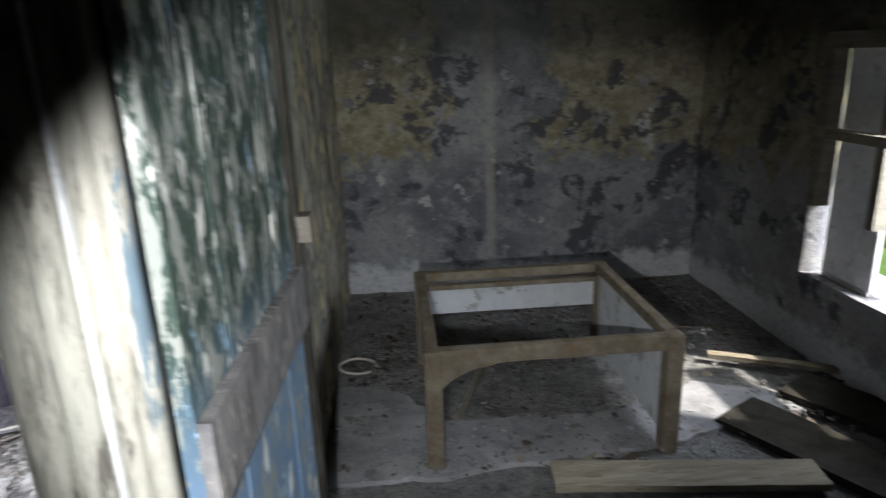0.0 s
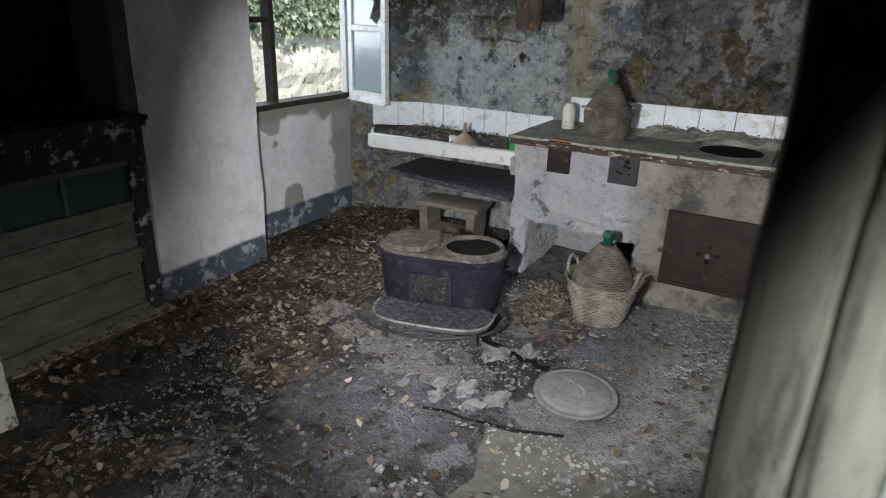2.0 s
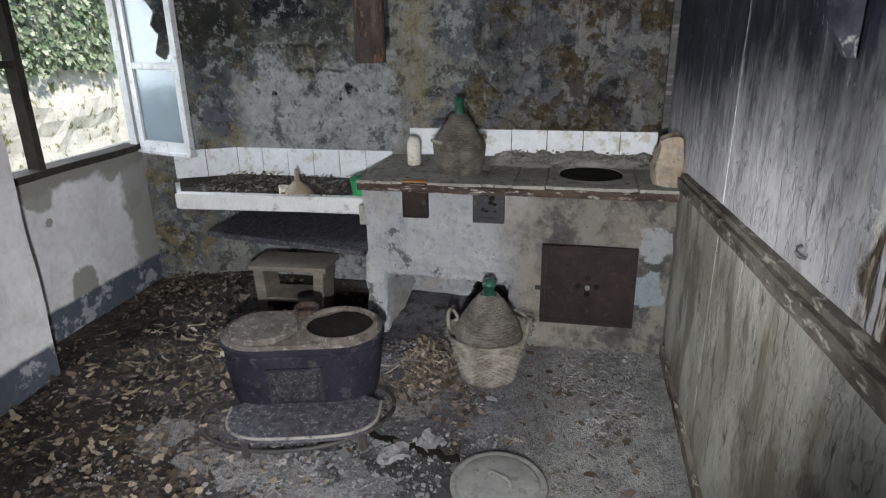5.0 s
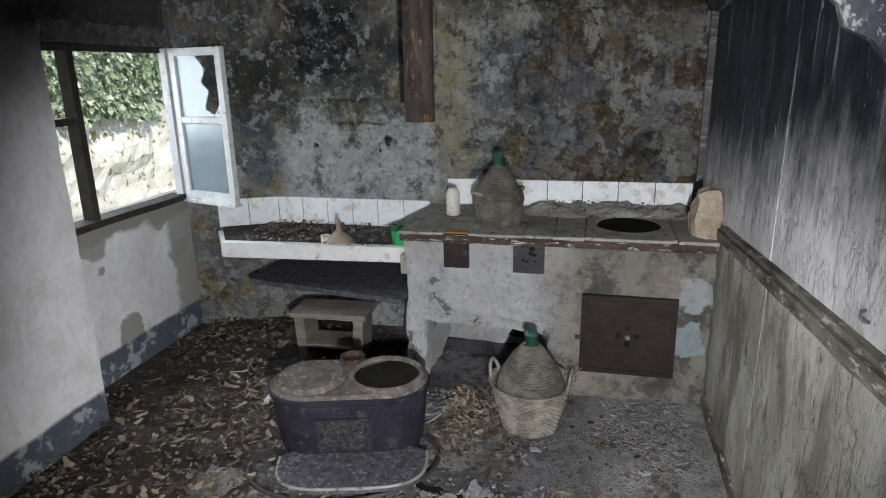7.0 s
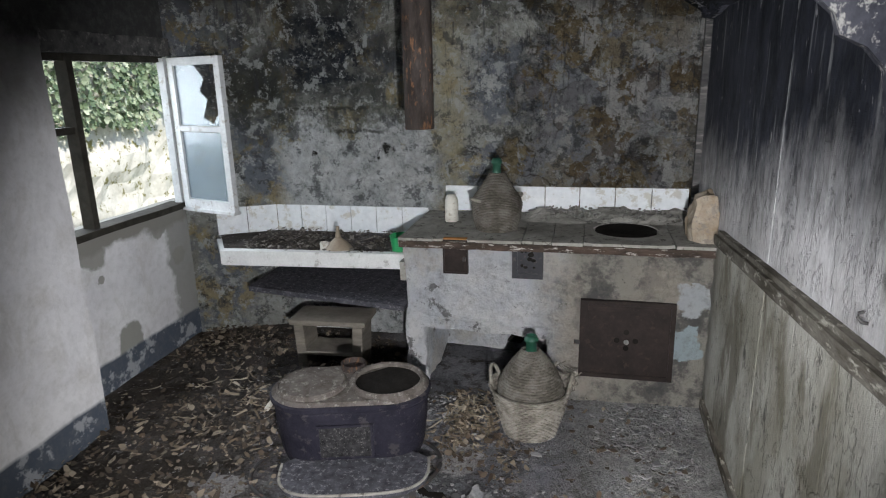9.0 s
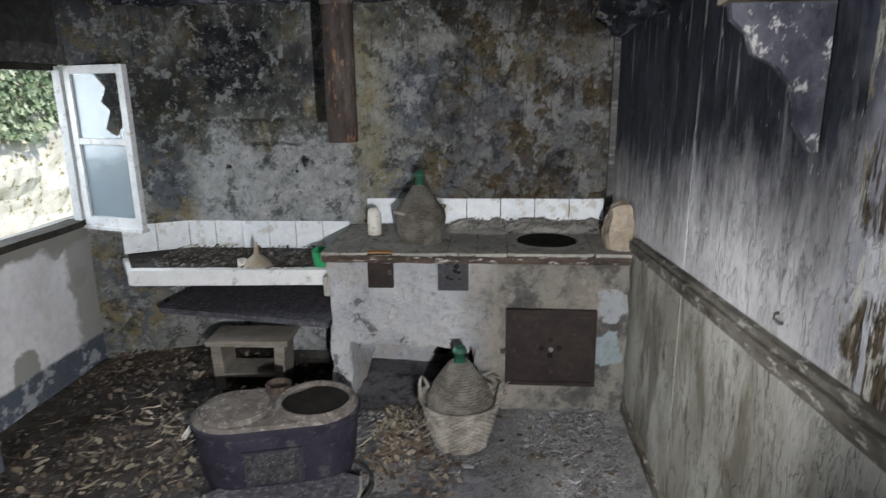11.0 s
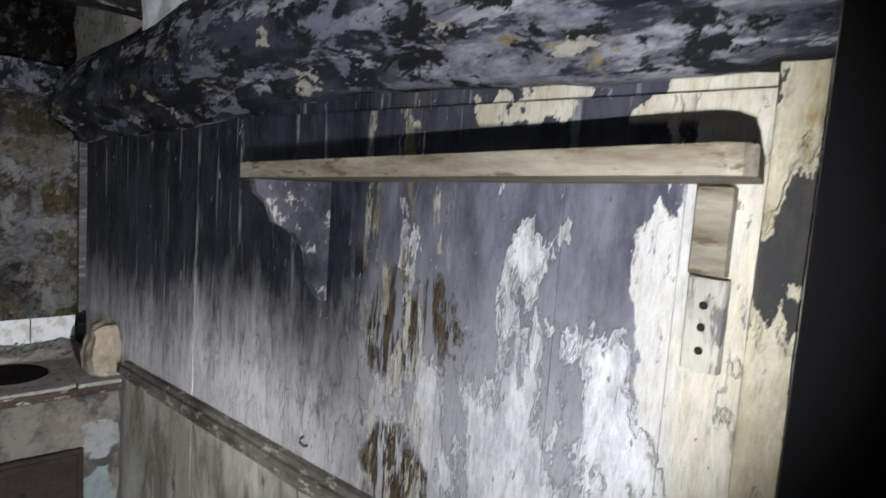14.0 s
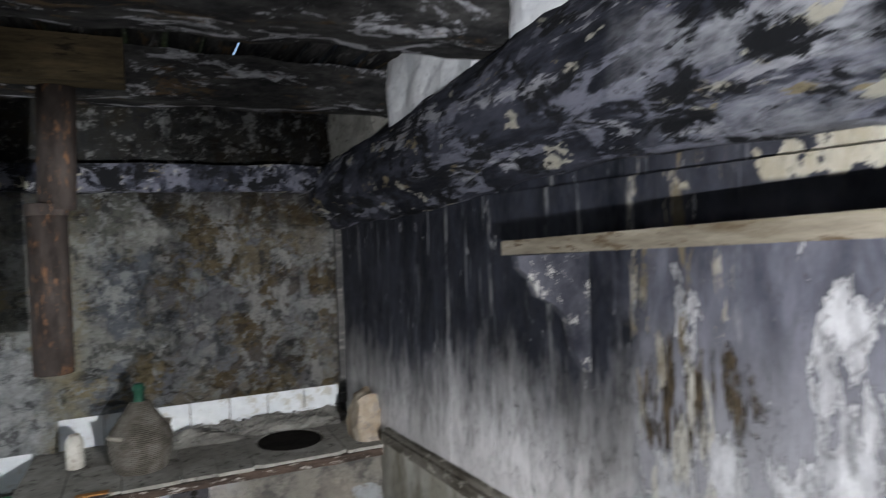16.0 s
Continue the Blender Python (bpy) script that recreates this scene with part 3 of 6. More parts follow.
def log_soot():
    """Soot over limewash on a barked log: long scrapes, cream flakes, a torchlit patch painted pale."""
    n = Nodes("sooted flaking log")
    f, fine = n.noise(5, 10, 0.68, (1.6, 0.45, 1.6), twist=0.25), n.noise(30, 9, 0.75, (1.4, 0.6, 1.4))
    c = n.mix(n.ramp(n.noise(4, 8, 0.65, (1.7, 0.4, 1.7), (2, 4, 1)), 0.42, 0.58), (0.016, 0.018, 0.026), (0.085, 0.09, 0.12))
    c = n.mix(n.ramp(f, 0.535, 0.56, 0.0, 0.9), c, (0.25, 0.255, 0.315))
    c = n.mix(n.ramp(n.noise(7, 10, 0.72, (1.5, 0.35, 1.5), (3, 8, 8), 0.2), 0.57, 0.59, 0.0, 0.9), c, (0.50, 0.50, 0.54))
    # the torch's pool of light on the log, painted as a pale limewashed patch
    lit_lime = n.math("MULTIPLY", n.spot(-1.30, 1.80, 2.22, 0.50, 0.6, 0.6, 4), n.ramp(n.noise(5, 9, 0.7, (1.5, 0.45, 1.5), (6, 6, 1), 0.2), 0.43, 0.51))
    c = n.mix(n.math("MULTIPLY", lit_lime, 0.85), c, n.mix(n.ramp(fine, 0.4, 0.6), (0.56, 0.57, 0.61), (0.36, 0.36, 0.40)))
    c = n.mix(n.ramp(n.noise(8, 9, 0.66, (1.3, 0.7, 1.3), (7, 1, 3), 0.2), 0.635, 0.645), c, (0.34, 0.28, 0.17))
    c = n.mix(n.ramp(n.noise(7, 9, 0.62, (1.3, 0.75, 1.3), (1, 1, 8), 0.2), 0.63, 0.638), c, (0.56, 0.53, 0.44))
    c = n.mix(n.ramp(n.noise(9, 10, 0.74, (1.2, 0.6, 1.2), (2, 6, 8), 0.2), 0.525, 0.55), c, (0.016, 0.017, 0.02))
    c = n.mix(n.ramp(fine, 0.48, 0.7, 0, 0.6), c, (0.02, 0.02, 0.022))
    return n.end(c, 0.72, 0, n.math("ADD", n.math("MULTIPLY", f, 1.5), fine), 0.025, 1.0)


def wicker(name="grey wicker", tone=0.85):
    n = Nodes(name, True)
    w = n.t.nodes.new("ShaderNodeTexNoise")
    w.inputs["Scale"].default_value = 14
    n.put(w.inputs["Vector"], n.p)
    c = n.mix(n.ramp(w.outputs[0], 0.4, 0.65), tuple(v * tone for v in (0.17, 0.15, 0.125)), tuple(v * tone for v in (0.33, 0.305, 0.265)))
    c = n.mix(n.ramp(n.noise(60, 5, 0.7), 0.45, 0.75, 0, 0.6), c, (0.07, 0.06, 0.05))
    c = n.mix(n.ramp(n.noise(30, 5, 0.7, (1, 1, 3)), 0.5, 0.65, 0.0, 0.5), c, tuple(v * tone for v in (0.40, 0.375, 0.33)))
    return n.end(c, 0.85, 0, n.noise(90, 4, 0.6, (1, 1, 2)), 0.003, 0.8)


def glass(name, color, rough=0.05, alpha=1.0, mist=0.0):
    n = Nodes(name)
    n.b.inputs["Transmission Weight"].default_value = 1.0 - mist
    n.b.inputs["IOR"].default_value = 1.45
    return n.end(color, n.ramp(n.noise(6, 5), 0.3, 0.7, rough, rough + 0.15))


def leafy(name, tones):
    n = Nodes(name)
    c = n.mix(n.ramp(n.island(), 0.0, 0.5), tones[0], tones[1])
    c = n.mix(n.ramp(n.island(), 0.5, 1.0), c, tones[2])
    return n.end(c, 0.6, 0, n.noise(50), 0.002)


NORTH, ROOM, BOARDS, WHITE = north_plaster(), room_plaster(), sooty_boards(), white_wall()
STOVE, DIRT, CASING, DOORPAINT, LOG, WICKER = stove_plaster(), floor_dirt(), casing_paint(), door_paint(), log_soot(), wicker()
TILE = plain("white glazed tile", (0.68, 0.71, 0.74), (0.78, 0.80, 0.81), 5, 0.22, 0, 0.0008, 30, fleck=(0.55, 0.53, 0.48))
TERRAZZO = plain("white speckled terrazzo", (0.62, 0.62, 0.61), (0.74, 0.74, 0.73), 6, 0.7, 0, 0.002, 90, fleck=(0.40, 0.39, 0.37))
STONE = plain("dusty stone", (0.22, 0.21, 0.19), (0.36, 0.345, 0.315), 9, 0.9, 0, 0.010, 45, fleck=(0.11, 0.10, 0.09))
GREYWOOD = plain("weathered grey wood", (0.15, 0.135, 0.115), (0.25, 0.225, 0.19), 5, 0.85, 0, 0.005, 30, (1, 1, 5))
def sooted_timber(name, stretch, pale, lo):
    n = Nodes(name)
    a, f = n.noise(5, 9, 0.7, stretch), n.noise(9, 10, 0.76, stretch, (3, 8, 1), 0.4)
    fine = n.noise(34, 8, 0.75, stretch)
    c = n.mix(n.ramp(a, 0.42, 0.6), (0.02, 0.021, 0.024), (0.12, 0.118, 0.115))
    c = n.mix(n.ramp(n.island(), 0.0, 1.0, 0.0, 0.6), c, (0.03, 0.028, 0.026))
    c = n.mix(n.ramp(f, lo, lo + 0.03), c, pale)
    c = n.mix(n.ramp(n.noise(7, 9, 0.75, stretch, (1, 2, 9)), 0.58, 0.62, 0.0, 0.8), c, (0.15, 0.10, 0.055))
    c = n.mix(n.ramp(fine, 0.42, 0.68, 0.0, 0.8), c, (0.014, 0.014, 0.014))
    return n.end(c, 0.85, 0, n.math("ADD", fine, f), 0.015, 0.9)


OLDBEAM = sooted_timber("sooted flaking beam", (0.5, 1.6, 1.6), (0.50, 0.50, 0.53), 0.555)
PLANKS = sooted_timber("sooted ceiling planks", (2.5, 0.4, 2.5), (0.26, 0.255, 0.25), 0.585)
PIPEBOARD = plain("brown sooted pine", (0.05, 0.04, 0.025), (0.15, 0.115, 0.065), 7, 0.8, 0, 0.005, 40, (0.6, 3, 3), fleck=(0.03, 0.025, 0.02))
BEAMWOOD = plain("blackened beam wood", (0.045, 0.045, 0.047), (0.13, 0.125, 0.12), 4, 0.85, 0, 0.01, 25, (0.5, 3, 3), fleck=(0.20, 0.19, 0.18))
BOARDWOOD = plain("blackened ceiling board", (0.045, 0.045, 0.047), (0.12, 0.115, 0.11), 5, 0.85, 0, 0.006, 30, (4, 0.5, 4), fleck=(0.13, 0.12, 0.11))
PALEWOOD = plain("pale worn wood", (0.20, 0.17, 0.125), (0.36, 0.32, 0.25), 6, 0.75, 0, 0.004, 40, (0.6, 4, 4), fleck=(0.20, 0.15, 0.09))
TABLEWOOD = plain("brown flaking table wood", (0.12, 0.095, 0.065), (0.24, 0.21, 0.165), 9, 0.75, 0, 0.004, 40, fleck=(0.17, 0.11, 0.06))
TABLEPAINT = plain("whitewashed table board", (0.50, 0.52, 0.55), (0.64, 0.65, 0.66), 5, 0.8, 0, 0.004, 40, fleck=(0.30, 0.28, 0.25))
IRON = plain("dark iron", (0.035, 0.034, 0.036), (0.06, 0.055, 0.053), 9, 0.6, 0.3, 0.003, 50, fleck=(0.10, 0.06, 0.04))
RUST = plain("rusted pipe iron", (0.03, 0.024, 0.022), (0.08, 0.066, 0.06), 12, 0.75, 0.25, 0.004, 50, (2, 2, 0.6), fleck=(0.19, 0.10, 0.055))
DOORIRON = plain("brown rusted plate", (0.020, 0.015, 0.014), (0.038, 0.028, 0.025), 8, 0.65, 0.2, 0.003, 60, fleck=(0.045, 0.032, 0.027))
ENAMEL = plain("dusty blue-black clay", (0.014, 0.013, 0.021), (0.030, 0.028, 0.040), 9, 0.7, 0, 0.006, 60, fleck=(0.055, 0.05, 0.055))
STOVETOP = plain("dusty brown rim", (0.085, 0.072, 0.064), (0.175, 0.155, 0.14), 16, 0.9, 0, 0.008, 60, fleck=(0.26, 0.24, 0.22))
DUSTYLID = plain("dusty grey enamel", (0.14, 0.14, 0.135), (0.21, 0.208, 0.195), 14, 0.7, 0, 0.002, 50, fleck=(0.13, 0.125, 0.11))
CREAM = plain("dirty cream ceramic", (0.55, 0.52, 0.46), (0.64, 0.62, 0.56), 12, 0.45, 0, 0.002, 50, fleck=(0.40, 0.36, 0.29))
TAN = plain("tan dusty metal", (0.24, 0.19, 0.14), (0.33, 0.275, 0.21), 12, 0.6, 0, 0.002, 60)
PLASTIC = plain("green plastic", (0.025, 0.30, 0.10), (0.035, 0.38, 0.14), 14, 0.35, 0, 0.001, 60)
FRAME = plain("white window paint", (0.44, 0.45, 0.46), (0.60, 0.61, 0.61), 8, 0.6, 0, 0.003, 50, fleck=(0.35, 0.33, 0.30))
# dark wood; the window frame's shade against the daylight is in this colour
DARKFRAME = plain("dark wood with frame shade", (0.025, 0.023, 0.019), (0.055, 0.05, 0.042), 8, 0.85, 0, 0.004, 40)
CUPBOARD = plain("grey-green cupboard paint", (0.085, 0.09, 0.078), (0.15, 0.155, 0.138), 6, 0.7, 0, 0.003, 40, (1, 1, 3), fleck=(0.09, 0.085, 0.075))
CUPDARK = plain("black flaking cupboard paint", (0.03, 0.03, 0.03), (0.055, 0.053, 0.05), 5, 0.75, 0, 0.004, 40, fleck=(0.52, 0.50, 0.45))
INFILL = plain("pale lime infill", (0.74, 0.75, 0.78), (0.86, 0.86, 0.87), 9, 0.9, 0, 0.012, 30, fleck=(0.56, 0.56, 0.59))
SCREED = plain("grey floor screed", (0.13, 0.128, 0.13), (0.25, 0.245, 0.25), 14, 0.92, 0, 0.006, 60, fleck=(0.09, 0.085, 0.08))
SHELFWOOD = plain("scarred pale shelf wood", (0.12, 0.10, 0.07), (0.28, 0.25, 0.20), 8, 0.75, 0, 0.005, 40, (3, 0.5, 3), fleck=(0.09, 0.065, 0.04))
RAILWOOD = plain("scraped rail paint", (0.055, 0.047, 0.036), (0.19, 0.175, 0.15), 6, 0.8, 0, 0.006, 40, (2.5, 0.8, 2.5), fleck=(0.40, 0.38, 0.33))
GREEN = glass("green bottle glass", (0.03, 0.13, 0.08), 0.25, mist=0.5)
MIST = glass("dirty window pane", (0.34, 0.41, 0.45), 0.12, mist=0.30)
CUPGLASS = plain("dull green pane", (0.008, 0.03, 0.017), (0.014, 0.045, 0.024), 5, 0.3, 0, 0.0005, 20)
LEAVES = leafy("dead leaves", ((0.035, 0.025, 0.017), (0.085, 0.06, 0.04), (0.24, 0.20, 0.15)))
CHIPS = leafy("plaster chips", ((0.09, 0.086, 0.088), (0.17, 0.166, 0.17), (0.32, 0.31, 0.31)))
IVY = leafy("ivy leaves", ((0.05, 0.085, 0.04), (0.13, 0.18, 0.10), (0.34, 0.38, 0.28)))
GARDEN = plain("mossy garden wall", (0.46, 0.44, 0.39), (0.66, 0.64, 0.60), 4, 0.9, 0, 0.03, 14, fleck=(0.17, 0.16, 0.05))
GRASS = plain("grass", (0.05, 0.09, 0.02), (0.11, 0.16, 0.04), 3, 0.9, 0, 0.03, 20)
TRAY = plain("ash-dusted tray", (0.045, 0.044, 0.052), (0.105, 0.103, 0.118), 26, 0.9, 0, 0.008, 70, fleck=(0.22, 0.217, 0.23))
STUB = plain("pale flaking limewash", (0.40, 0.40, 0.37), (0.56, 0.56, 0.53), 5, 0.9, 0, 0.008, 30, fleck=(0.20, 0.185, 0.15))
DARKWALL = plain("plain dark plaster", (0.02, 0.02, 0.019), (0.045, 0.043, 0.04), 4, 0.95, 0, 0.01, 30)
BRACKET = plain("scraped grey-violet paint", (0.03, 0.031, 0.042), (0.12, 0.12, 0.14), 11, 0.75, 0, 0.006, 40, (1, 1.5, 0.7), fleck=(0.50, 0.48, 0.45))
BLACKIRON = plain("blue-black burnt iron", (0.012, 0.012, 0.016), (0.028, 0.027, 0.033), 12, 0.6, 0.1, 0.003, 60, fleck=(0.06, 0.05, 0.05))
ASH = plain("dark ash and soot", (0.018, 0.017, 0.018), (0.055, 0.053, 0.055), 40, 0.95, 0, 0.01, 90, fleck=(0.13, 0.125, 0.12))
CASEFACE = cream_and_soot()
WICKERDARK = wicker("dark dusty wicker", 0.45)
CONCRETE = plain("pale worn concrete", (0.21, 0.208, 0.22), (0.38, 0.375, 0.385), 5, 0.92, 0, 0.006, 60, fleck=(0.19, 0.185, 0.18))
# char in the fire holes; elsewhere flat black painted for the shade in openings
HOLE = plain("char and hole shade", (0.012, 0.011, 0.01), (0.025, 0.022, 0.02), 9, 0.95)

# ---- mesh helpers ----


def wob(v, scale, amp, seed=0.0):
    p = Vector(v) * scale + Vector((seed, seed * 1.7, seed * 0.3))
    return noise.noise_vector(p) * amp + noise.noise_vector(p * 2.7) * amp * 0.4


def box(bm, x0, x1, y0, y1, z0, z1, cell=0.0, amp=0.0, scale=3.0, m=None, bevel=0.0):
    """A box, cut into cells of that size and roughened where wanted."""
    lo, hi = (x0, y0, z0), (x1, y1, z1)
    n = [max(1, round((hi[i] - lo[i]) / cell)) if cell else 1 for i in range(3)]
    made = {}

    def vert(i, j, k):
        key = (i, j, k)
        if key not in made:
            v = Vector([lo[a] + (hi[a] - lo[a]) * (i, j, k)[a] / n[a] for a in range(3)])
            if amp:
                v += wob(v, scale, amp)
            made[key] = bm.verts.new(m @ v if m else v)
        return made[key]

    faces = []
    for a in range(3):
        b, c = (a + 1) % 3, (a + 2) % 3
        for side in (0, n[a]):
            for p in range(n[b]):
                for q in range(n[c]):
                    quad = []
                    for dp, dq in ((0, 0), (1, 0), (1, 1), (0, 1)):
                        ijk = [0, 0, 0]
                        ijk[a], ijk[b], ijk[c] = side, p + dp, q + dq
                        quad.append(vert(*ijk))
                    if side == 0:
                        quad.reverse()
                    faces.append(bm.faces.new(quad))
    if bevel:
        edges = {e for f in faces for e in f.edges}
        bmesh.ops.bevel(bm, geom=list(edges), offset=bevel, segments=2, profile=0.6, affect="EDGES")
    return faces


def lathe(bm, profile, n=32, m=None, stretch=(1, 1)):
    """Turns (r, z) pairs round z."""
    rings = []
    for r, z in profile:
        ring = []
        for i in range(n):
            a = 2 * math.pi * i / n
            v = Vector((r * math.cos(a) * stretch[0], r * math.sin(a) * stretch[1], z))
            ring.append(bm.verts.new(m @ v if m else v))
        rings.append(ring)
    for a, b in zip(rings, rings[1:]):
        for i in range(n):
            bm.faces.new((a[i], a[(i + 1) % n], b[(i + 1) % n], b[i]))
    if profile[0][0] > 1e-4:
        bm.faces.new(list(reversed(rings[0])))
    if profile[-1][0] > 1e-4:
        bm.faces.new(rings[-1])


def prism(bm, outline, z0, z1, m=None):
    """An outline of (x, y) pairs, raised from z0 to z1."""
    low = [bm.verts.new(m @ Vector((x, y, z0)) if m else (x, y, z0)) for x, y in outline]
    high = [bm.verts.new(m @ Vector((x, y, z1)) if m else (x, y, z1)) for x, y in outline]
    n = len(outline)
    bm.faces.new(list(reversed(low)))
    bm.faces.new(high)
    for i in range(n):
        bm.faces.new((low[i], low[(i + 1) % n], high[(i + 1) % n], high[i]))


def tube(bm, points, r, n=8, m=None):
    """A round bar along points."""
    rings = []
    for i, p in enumerate(points):
        a, b = Vector(points[max(0, i - 1)]), Vector(points[min(len(points) - 1, i + 1)])
        q = (b - a).to_track_quat("Z", "Y").to_matrix()
        ring = []
        for k in range(n):
            v = Vector(p) + q @ Vector((r * math.cos(2 * math.pi * k / n), r * math.sin(2 * math.pi * k / n), 0))
            ring.append(bm.verts.new(m @ v if m else v))
        rings.append(ring)
    for a, b in zip(rings, rings[1:]):
        for k in range(n):
            bm.faces.new((a[k], a[(k + 1) % n], b[(k + 1) % n], b[k]))
    bm.faces.new(list(reversed(rings[0])))
    bm.faces.new(rings[-1])


def part(name, bm, material, parent=None, label="", smooth=False):
    """Links a bmesh as one mesh object, under a thing or a part of it."""
    bmesh.ops.recalc_face_normals(bm, faces=bm.faces)
    me = bpy.data.meshes.new(name)
    bm.to_mesh(me)
    bm.free()
    me.materials.append(material)
    if smooth:
        me.polygons.foreach_set("use_smooth", [True] * len(me.polygons))
    ob = new(name, me)
    ob.parent = parent
    return tagged(ob, label)


def base(name, m, label, category, group=""):
    ob = new(name)
    ob.matrix_world = m
    ob.empty_display_size = 0.1
    return tagged(ob, label, category, group)


def block(name, material, *dims, parent=None, label="", cell=0.0, amp=0.0, bevel=0.0, m=None, scale=3.0):
    bm = bmesh.new()
    box(bm, *dims, cell=cell, amp=amp, bevel=bevel, m=m, scale=scale)
    return part(name, bm, material, parent, label)


def structure(name, label, material, *dims, cell=0.0, amp=0.0, m=None, scale=3.0):
    return tagged(block(name, material, *dims, cell=cell, amp=amp, m=m, scale=scale), label, kind="structure")


# ---- setting ----
N, EAST, WEST, TOP = 4.88, -1.145, -4.257, 2.56

# floor: one uneven sheet under both rooms
bm = bmesh.new()
nx, ny = 130, 130
grid = {}
for i in range(nx + 1):
    for j in range(ny + 1):
        x, y = -4.7 + 6.6 * i / nx, -0.9 + 6.1 * j / ny
        p = Vector((x, y, 0))
        z = noise.noise(p * 1.3) * 0.012 + noise.noise(p * 5) * 0.009 + noise.noise(p * 14) * 0.006 - 0.008
        if x < -2.9:
            z += 0.03 * min(1.0, (-2.9 - x) / 0.8)
        grid[i, j] = bm.verts.new((x, y, z))
for i in range(nx):
    for j in range(ny):
        bm.faces.new((grid[i, j], grid[i + 1, j], grid[i + 1, j + 1], grid[i, j + 1]))
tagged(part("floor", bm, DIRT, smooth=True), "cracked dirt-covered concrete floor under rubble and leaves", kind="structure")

bm = bmesh.new()
box(bm, -4.41, -1.05, N, N + 0.4, -0.1, 2.75, cell=0.034, amp=0.016, scale=5)
for v in bm.verts:
    if v.co.y < N + 0.1 and 1.06 < v.co.z < 2.15:
        q = Vector((v.co.x * 5.5, 0, v.co.z * 6.5)) + noise.noise_vector(v.co * 4) * 0.7
        d = noise.voronoi(q)[0]
        amount = max(0.0, min(1.0, (v.co.x + 2.5) / 0.5)) * min(1.0, (v.co.z - 1.06) / 0.1)
        v.co.y += amount * (0.018 - 0.030 * min(1.0, (d[1] - d[0]) * 1.6))
        hollow = math.hypot((v.co.x + 1.46) / 0.13, (v.co.z - 1.22) / 0.09)
        v.co.y += 0.07 * max(0.0, 1 - hollow)
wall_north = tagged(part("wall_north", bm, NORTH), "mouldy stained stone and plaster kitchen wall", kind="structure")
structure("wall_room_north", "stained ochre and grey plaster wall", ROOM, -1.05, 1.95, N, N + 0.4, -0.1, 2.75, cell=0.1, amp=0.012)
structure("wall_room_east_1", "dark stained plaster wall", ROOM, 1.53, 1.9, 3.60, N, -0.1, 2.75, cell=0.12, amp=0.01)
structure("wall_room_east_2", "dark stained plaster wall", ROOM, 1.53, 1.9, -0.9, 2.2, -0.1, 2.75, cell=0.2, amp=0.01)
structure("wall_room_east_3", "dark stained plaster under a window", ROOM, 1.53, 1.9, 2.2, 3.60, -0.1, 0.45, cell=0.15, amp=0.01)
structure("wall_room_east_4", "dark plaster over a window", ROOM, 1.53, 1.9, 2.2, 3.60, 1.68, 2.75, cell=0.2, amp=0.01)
structure("wall_south", "dark plain wall behind the walker", ROOM, -4.6, 1.9, -1.2, -0.9, -0.1, 2.75)

# west wall: a thick pier, a thin niche wall with the window, a slanted corner by the sink
structure("wall_west_pier", "whitewashed pier with a blue dado", WHITE, -4.6, -3.985, 2.70, 3.44, -0.05, 2.7, cell=0.09, amp=0.008)
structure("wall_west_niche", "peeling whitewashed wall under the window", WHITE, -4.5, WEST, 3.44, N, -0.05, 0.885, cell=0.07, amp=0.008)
structure("wall_west_lintel", "dark wall above the window", WHITE, -4.5, WEST, 3.44, N, 1.83, 2.7, cell=0.12, amp=0.008)
bm = bmesh.new()
prism(bm, [(WEST, 4.645), (WEST, 4.95), (-4.5, 5.10)], 0.885, 1.83)
tagged(part("wall_west_jamb", bm, NORTH), "dark plaster jamb beside the window", kind="structure")
structure("wall_west_back", "dark wall behind the cupboard", DARKWALL, -4.6, -4.42, -0.9, 2.70, -0.05, 2.7, cell=0.2, amp=0.006)
structure("wall_stub", "pale flaking wall end", STUB, -4.42, -3.56, 1.42, 1.72, -0.05, 2.7, cell=0.1, amp=0.008)
bm = bmesh.new()
prism(bm, [(-4.25, 4.632), (-3.74, 4.875), (-3.74, 4.95), (-4.25, 4.95)], -0.05, 2.7)
wall_corner = tagged(part("wall_corner", bm, NORTH), "mouldy slanted plaster corner by the sink", kind="structure")

structure("window_lintel", "dark timber lintel over the window", BEAMWOOD, -4.40, WEST + 0.03, 3.43, 4.85, 1.80, 1.90, cell=0.08, amp=0.006)

# east partition of boards, each a piece
partition = structure("wall_partition", "board partition core with soot-blackened paint", BOARDS, -1.125, -1.06, 1.40, N, -0.05, 2.2)
structure("wall_partition_head", "dark boarding above the doorway", BOARDS, -1.125, -1.06, -0.9, 1.40, 2.05, 2.7)
structure("wall_partition_side", "dark boarding beside the doorway", BOARDS, -1.125, -1.06, -0.9, 0.05, -0.05, 2.05)

# ceiling of boards in one mesh
bm = bmesh.new()
x = -4.6
while x < -1.0:
    w = random.uniform(0.10, 0.135)
    lift = random.uniform(0, 0.02)
    gap = random.uniform(0.008, 0.02)
    if -1.85 < x < -1.72:
        box(bm, x, x + w - gap, -0.9, 3.02, TOP + lift, TOP + 0.03 + lift)
        box(bm, x, x + w - gap, 3.10, 5.2, TOP + lift, TOP + 0.03 + lift)
    else:
        box(bm, x, x + w - gap, -0.9, 5.2, TOP + lift, TOP + 0.03 + lift)
    x += w
tagged(part("ceiling", bm, PLANKS), "soot-black plank ceiling with gaps of daylight", kind="structure")
